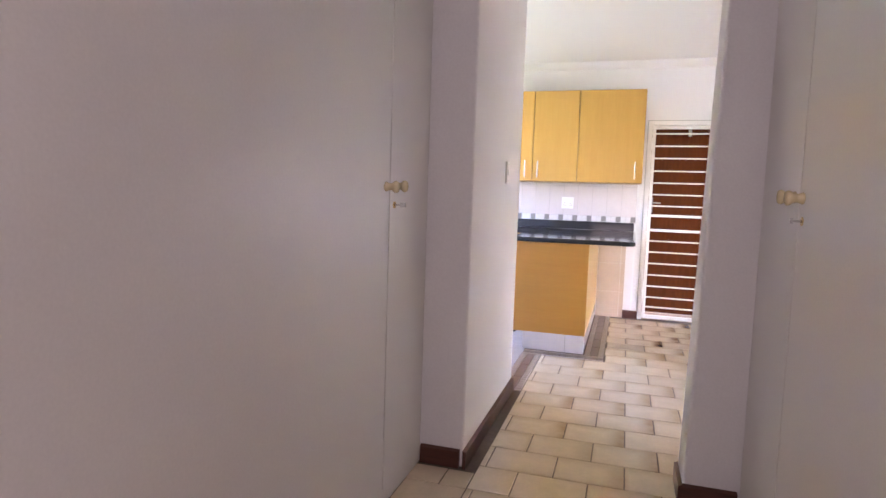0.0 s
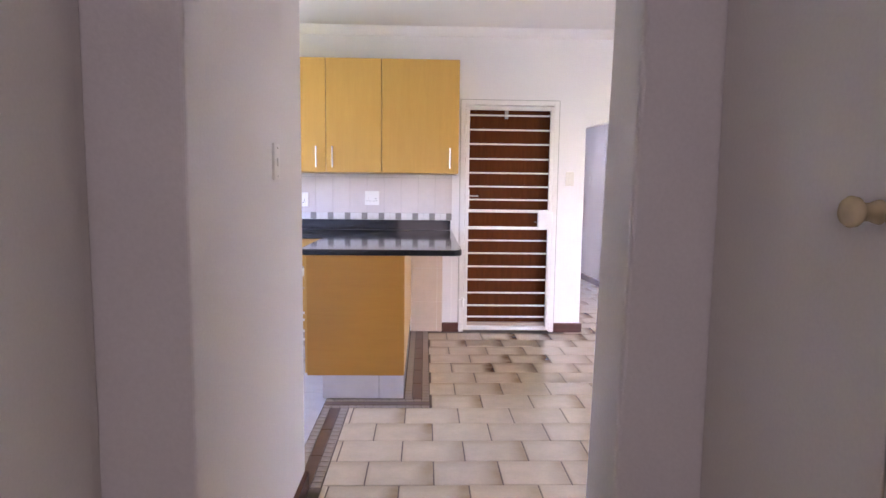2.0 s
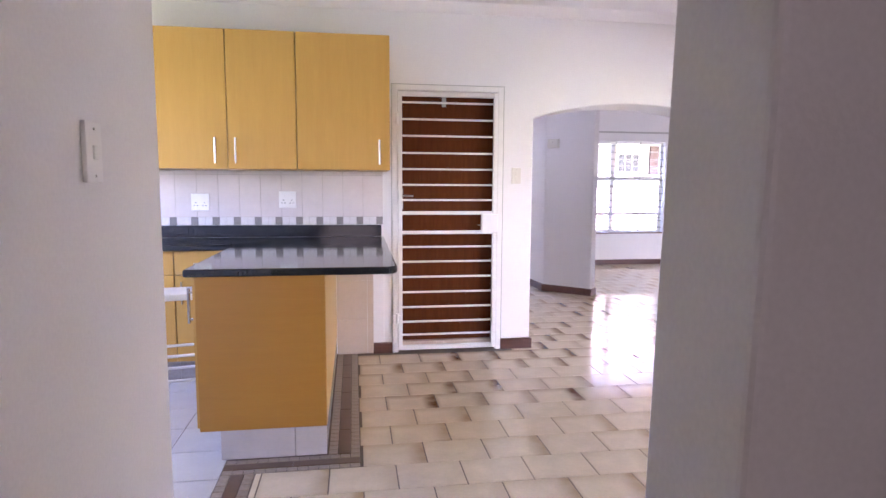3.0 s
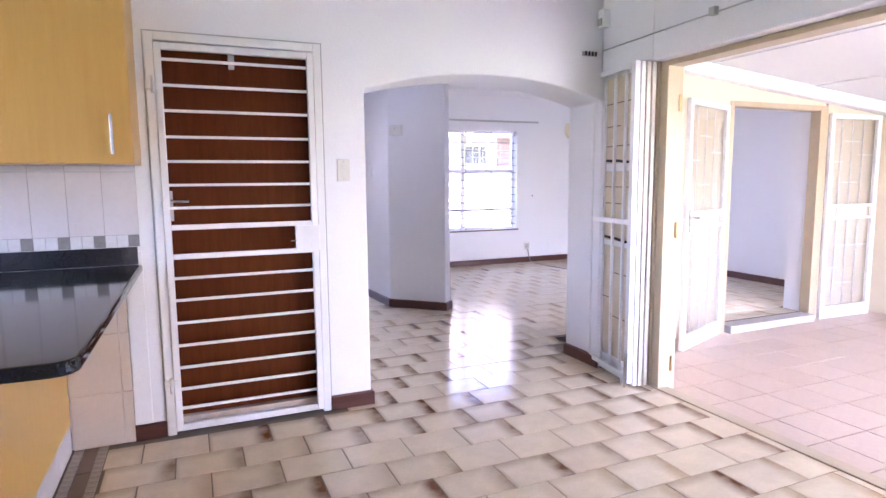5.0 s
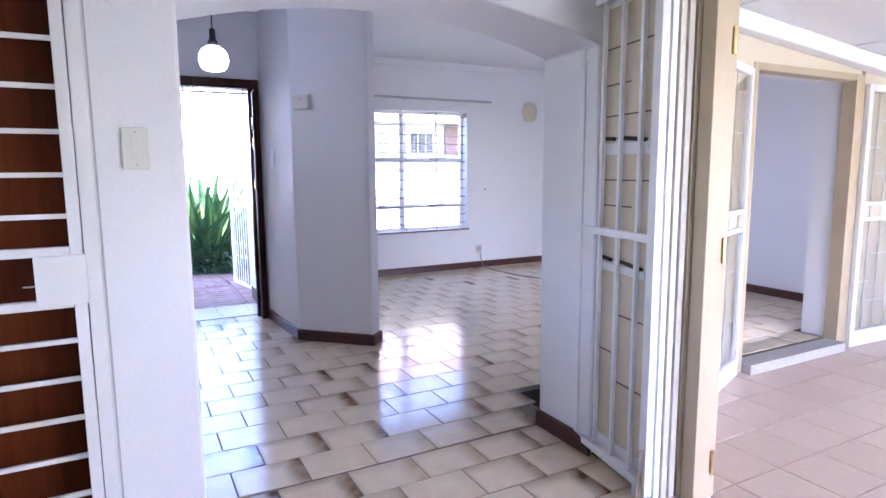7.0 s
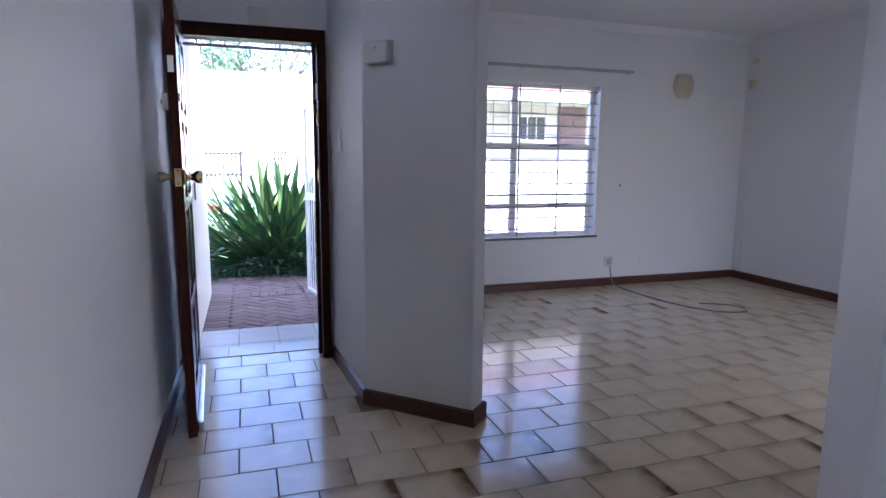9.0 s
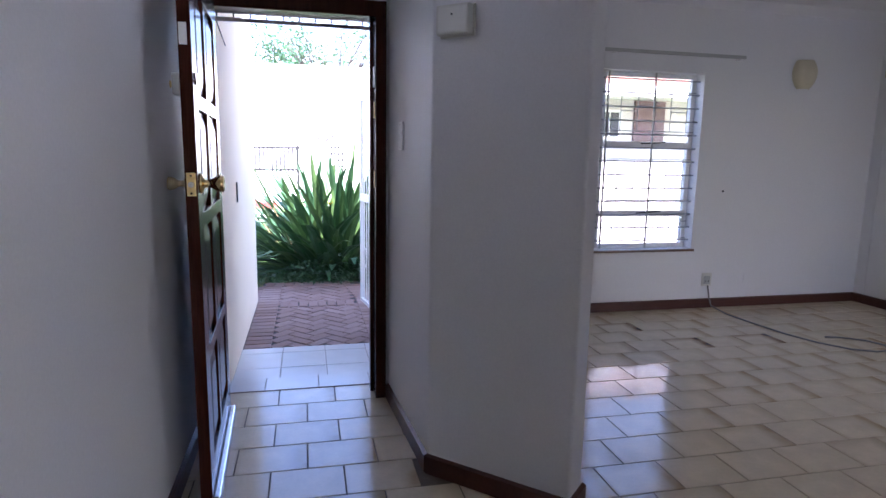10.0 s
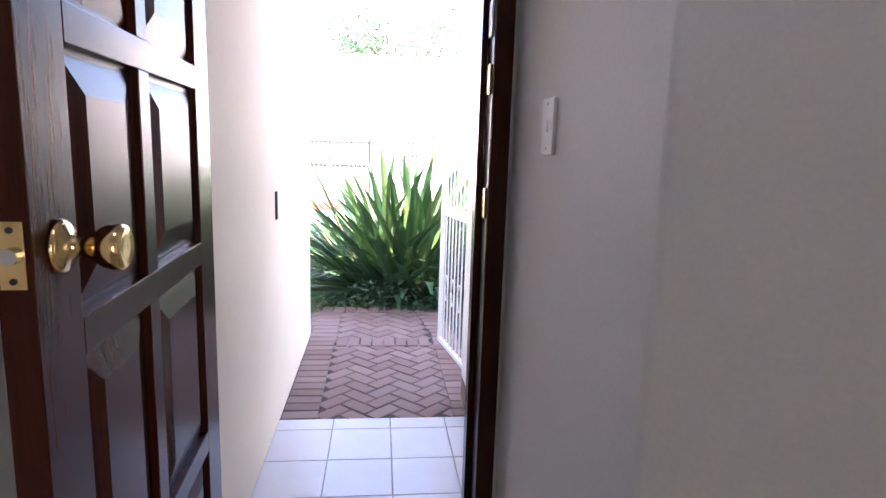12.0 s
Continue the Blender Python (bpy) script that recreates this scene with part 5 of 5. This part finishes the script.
w_ = part("window", boxed(0.7, 1.40, -0.035, -0.001, 1.95, 2.50), WHITE_STEEL, wg)
for k in range(3):
    part("pane", boxed(0.74 + k * 0.205, 0.91 + k * 0.205, -0.05, -0.036, 2.0, 2.45), BLACK, w_)
part("shutter", boxed(1.65, 2.30, -0.05, -0.001, 1.92, 2.68), SHUTTER, wg, "faded maroon shutter")
sw_ = thing("garden_screen_wall", "tan rendered garden screen wall", "wall", (4.2, 15.2, -0.24), kind="structure")
part("wall", boxed(0.9, 5.5, 0, 0.2, 0, 1.55), COTTAGE_WALL, sw_)

# ---- laid pieces: tiles and bricks ----


def piece(name, sx, sy, th, bevel=0.002):
    """One shared mesh for alike pieces, centred, its top at z = 0."""
    bm = bmesh.new()
    b_ = bevel
    lo = [bm.verts.new((x * sx / 2, y * sy / 2, -th)) for x, y in ((-1, -1), (1, -1), (1, 1), (-1, 1))]
    md = [bm.verts.new((x * sx / 2, y * sy / 2, -b_)) for x, y in ((-1, -1), (1, -1), (1, 1), (-1, 1))]
    hi = [bm.verts.new((x * (sx / 2 - b_), y * (sy / 2 - b_), 0)) for x, y in ((-1, -1), (1, -1), (1, 1), (-1, 1))]
    for a, b in ((lo, md), (md, hi)):
        for k in range(4):
            j = (k + 1) % 4
            bm.faces.new((a[k], a[j], b[j], b[k]))
    bm.faces.new(hi)
    me = bpy.data.meshes.new(name)
    bm.to_mesh(me)
    bm.free()
    return me


MESHES = {}


def lay(name, parent, material, x0, x1, y0, y1, z, th, gap=0.005, turn=0.0, tilt=0.0, bevel=0.002):
    """One tile or brick that fills the given place."""
    sx, sy = round(x1 - x0 - gap, 3), round(y1 - y0 - gap, 3)
    if sx < 0.012 or sy < 0.012:
        return None
    key = (name, sx, sy, th, material.name, bevel)
    if key not in MESHES:
        MESHES[key] = piece(name, sx, sy, th, bevel)
        MESHES[key].materials.append(material)
    ob = new(name, MESHES[key])
    ob.parent = parent
    ob.matrix_basis = pose((x0 + x1) / 2, (y0 + y1) / 2, z + rng.uniform(-0.0004, 0.0004), rng.uniform(-tilt, tilt), rng.uniform(-tilt, tilt), turn)
    return ob


rng = random.Random(5)
TXP, TYP, TX, TY = 0.308, 0.2323, 0.300, 4.800


def floor_tiles(parent, x0, x1, y0, y1, inside, pick):
    """Running bond, cut at the edges of the given field."""
    r0, r1 = math.floor((y0 - TY) / TYP), math.ceil((y1 - TY) / TYP)
    for r in range(r0, r1 + 1):
        ya, yb = max(TY + r * TYP, y0), min(TY + (r + 1) * TYP, y1)
        off = TX + (0.5 * TXP if r % 2 else 0)
        for c in range(math.floor((x0 - off) / TXP), math.ceil((x1 - off) / TXP) + 1):
            xa, xb = max(off + c * TXP, x0), min(off + (c + 1) * TXP, x1)
            if xb - xa > 0.02 and yb - ya > 0.02 and inside((xa + xb) / 2, (ya + yb) / 2):
                lay("floor_tile", parent, pick((xa + xb) / 2, (ya + yb) / 2), xa, xb, ya, yb, 0.0, 0.006, tilt=0.12)


def tile_for(x, y):
    """Tiles with darker edges lie mostly from y 5.55 to 8.75."""
    if 5.55 < y < 7.0:
        return TILE_FLASH
    if 7.0 <= y < 8.75 and x < 4.4:
        return TILE_FLASH if rng.random() < 0.75 else TILE
    return TILE if rng.random() < 0.93 else TILE_FLASH


floor_tiles(FLOOR, -0.50, 3.12, -1.2, 4.80, lambda x, y: (y > 3.84 or x > -0.6) and (y > 2.9 or (y > 0.0 and x < 0.6)), tile_for)
floor_tiles(FLOOR, -0.02, 3.12, 4.80, NORTH_B, lambda x, y: y < NORTH or 1.36 < x < 3.06, tile_for)
floor_tiles(FLOOR, -0.78, -0.50, 0.0, 2.63, lambda x, y: True, tile_for)
floor_tiles(FLOOR_L, 1.335, 7.12, NORTH_B, LN, lambda x, y: (y > PY1 or x < 3.19 or (PX0 < x < PX1 and y > PY0 + 0.05)) and (x > 2.5 or y < 10.36) and (x < 2.36 or x > 2.86 or y < 9.2) and (x > 2.62 or y < 10.3), tile_for)
for r in range(1):
    for k, (xa, xb) in enumerate(((1.397, 1.60), (1.60, 1.905), (1.905, 2.21), (2.21, 2.288))):
        lay("sill_tile", SILL_O, PORCH_TILE, xa, xb, 10.362, 10.565, 0.0, 0.006)
for r, (ya, yb) in enumerate(((10.565, 10.88), (10.88, 11.20), (11.20, 11.53), (11.53, 11.66))):
    for xa, xb in ((1.345, 1.655), (1.655, 1.975), (1.975, 2.29), (2.29, 2.42)):
        lay("porch_tile", FLOOR_O, PORCH_TILE, xa, xb, ya, yb, -0.17, 0.006)
for r in range(-1, 17):
    for c in range(0, 12):
        xa, ya = 3.215 + c * 0.315, 6.93 - (r + 1) * 0.315
        if ya > 1.8:
            lay("patio_tile", FLOOR_P, PATIO_TILE, xa, xa + 0.315, ya, ya + 0.315, PF, 0.006, tilt=0.15)
# kitchen floor and its mosaic border
for r in range(9):
    for c in range(8):
        xa, ya = -0.655 - (c + 1) * 0.305, 3.85 + r * 0.305
        if ya + 0.305 < NORTH - 0.02:
            lay("kitchen_tile", FLOOR, KITCHEN_TILE, xa, xa + 0.305, ya, ya + 0.305, 0.0, 0.006, gap=0.004)


def border(xa, xb, ya, yb, along):
    """A strip of small mosaics with a brown band along its middle."""
    length, start = (yb - ya, ya) if along == "y" else (xb - xa, xa)
    w_ = (xb - xa) if along == "y" else (yb - ya)
    q0 = xa if along == "y" else ya
    for lo, hi, step, m_ in ((0.0, 0.30, 0.05, BORDER_TILE), (0.30, 0.70, 0.30, SOLDIER), (0.70, 1.0, 0.05, BORDER_TILE)):
        n_ = max(1, round(length / step))
        for k in range(n_):
            s0, s1 = start + length * k / n_, start + length * (k + 1) / n_
            a, b = q0 + w_ * lo, q0 + w_ * hi
            if along == "y":
                lay("border_tile", FLOOR, m_, a, b, s0, s1, 0.0, 0.006, gap=0.003)
            else:
                lay("border_tile", FLOOR, m_, s0, s1, a, b, 0.0, 0.006, gap=0.003)


border(-0.175, -0.02, 4.95, NORTH, "y")
border(-0.655, -0.02, 4.80, 4.948, "x")
border(-0.655, -0.502, 3.85, 4.798, "y")

# brick path: herringbone between soldier edges
path_ = structure("brick_path", boxed(1.345, 2.72, 11.662, 14.12, -0.30, -0.182), SAND, "red brick path in herringbone with header edging", "path")
BL, BW = 0.215, 0.1065
for k in range(22):
    y = 11.668 + k * BW
    if y < 13.9:
        lay("brick", path_, BRICK, 1.347, 1.347 + BL, y, y + BW, -0.17, 0.05, tilt=0.9, gap=0.011, bevel=0.004)
        x0 = 2.345 + max(0, y - 13.2) * -0.15
        lay("brick", path_, BRICK, x0, x0 + BL, y, y + BW, -0.17, 0.05, tilt=0.9, gap=0.011, bevel=0.004)
for k in range(9):
    if k % 9 < 8:
        lay("brick", path_, BRICK, 1.57 + k * BW * 0.88, 1.57 + (k + 1) * BW * 0.88, 12.93, 13.14, -0.17, 0.05, tilt=0.8, gap=0.011, bevel=0.004)
    lay("brick", path_, BRICK, 1.37 + k * BW * 1.02, 1.37 + (k + 1) * BW * 1.02, 13.90, 14.10, -0.17, 0.05, tilt=0.8, gap=0.011, bevel=0.004)
ang = 45
for fx0, fx1, fy0, fy1 in ((1.565, 2.34, 11.67, 12.92), (1.365, 2.33, 13.15, 13.89)):
    cs, sn = math.cos(radians(ang)), math.sin(radians(ang))
    for i in range(-26, 27):
        for j in range(-26, 27):
            if (i - j) % 4 in (0, 3):
                # herringbone cell: one brick along u from (i, j), one along v
                if (i - j) % 4 == 0:
                    cu, cv, su, sv = (i + 1) * BW, (j + 0.5) * BW, BL, BW
                else:
                    cu, cv, su, sv = (i + 0.5) * BW, (j + 1) * BW, BW, BL
                x = 1.9 + cs * cu - sn * cv
                y = 12.4 + (0 if fy0 < 13 else 1.2) + sn * cu + cs * cv
                if fx0 - 0.05 < x < fx1 + 0.05 and fy0 - 0.05 < y < fy1 + 0.05:
                    t_ = ang if su > sv else ang + 90
                    key = ("brick", "h")
                    if key not in MESHES:
                        MESHES[key] = piece("brick", BL - 0.011, BW - 0.011, 0.05, 0.004)
                        MESHES[key].materials.append(BRICK)
                    ob = new("brick", MESHES[key])
                    ob.parent = path_
                    ob.matrix_basis = pose(x, y, -0.1765 + rng.uniform(-0.0015, 0.0015), rng.uniform(-0.8, 0.8), rng.uniform(-0.8, 0.8), t_)
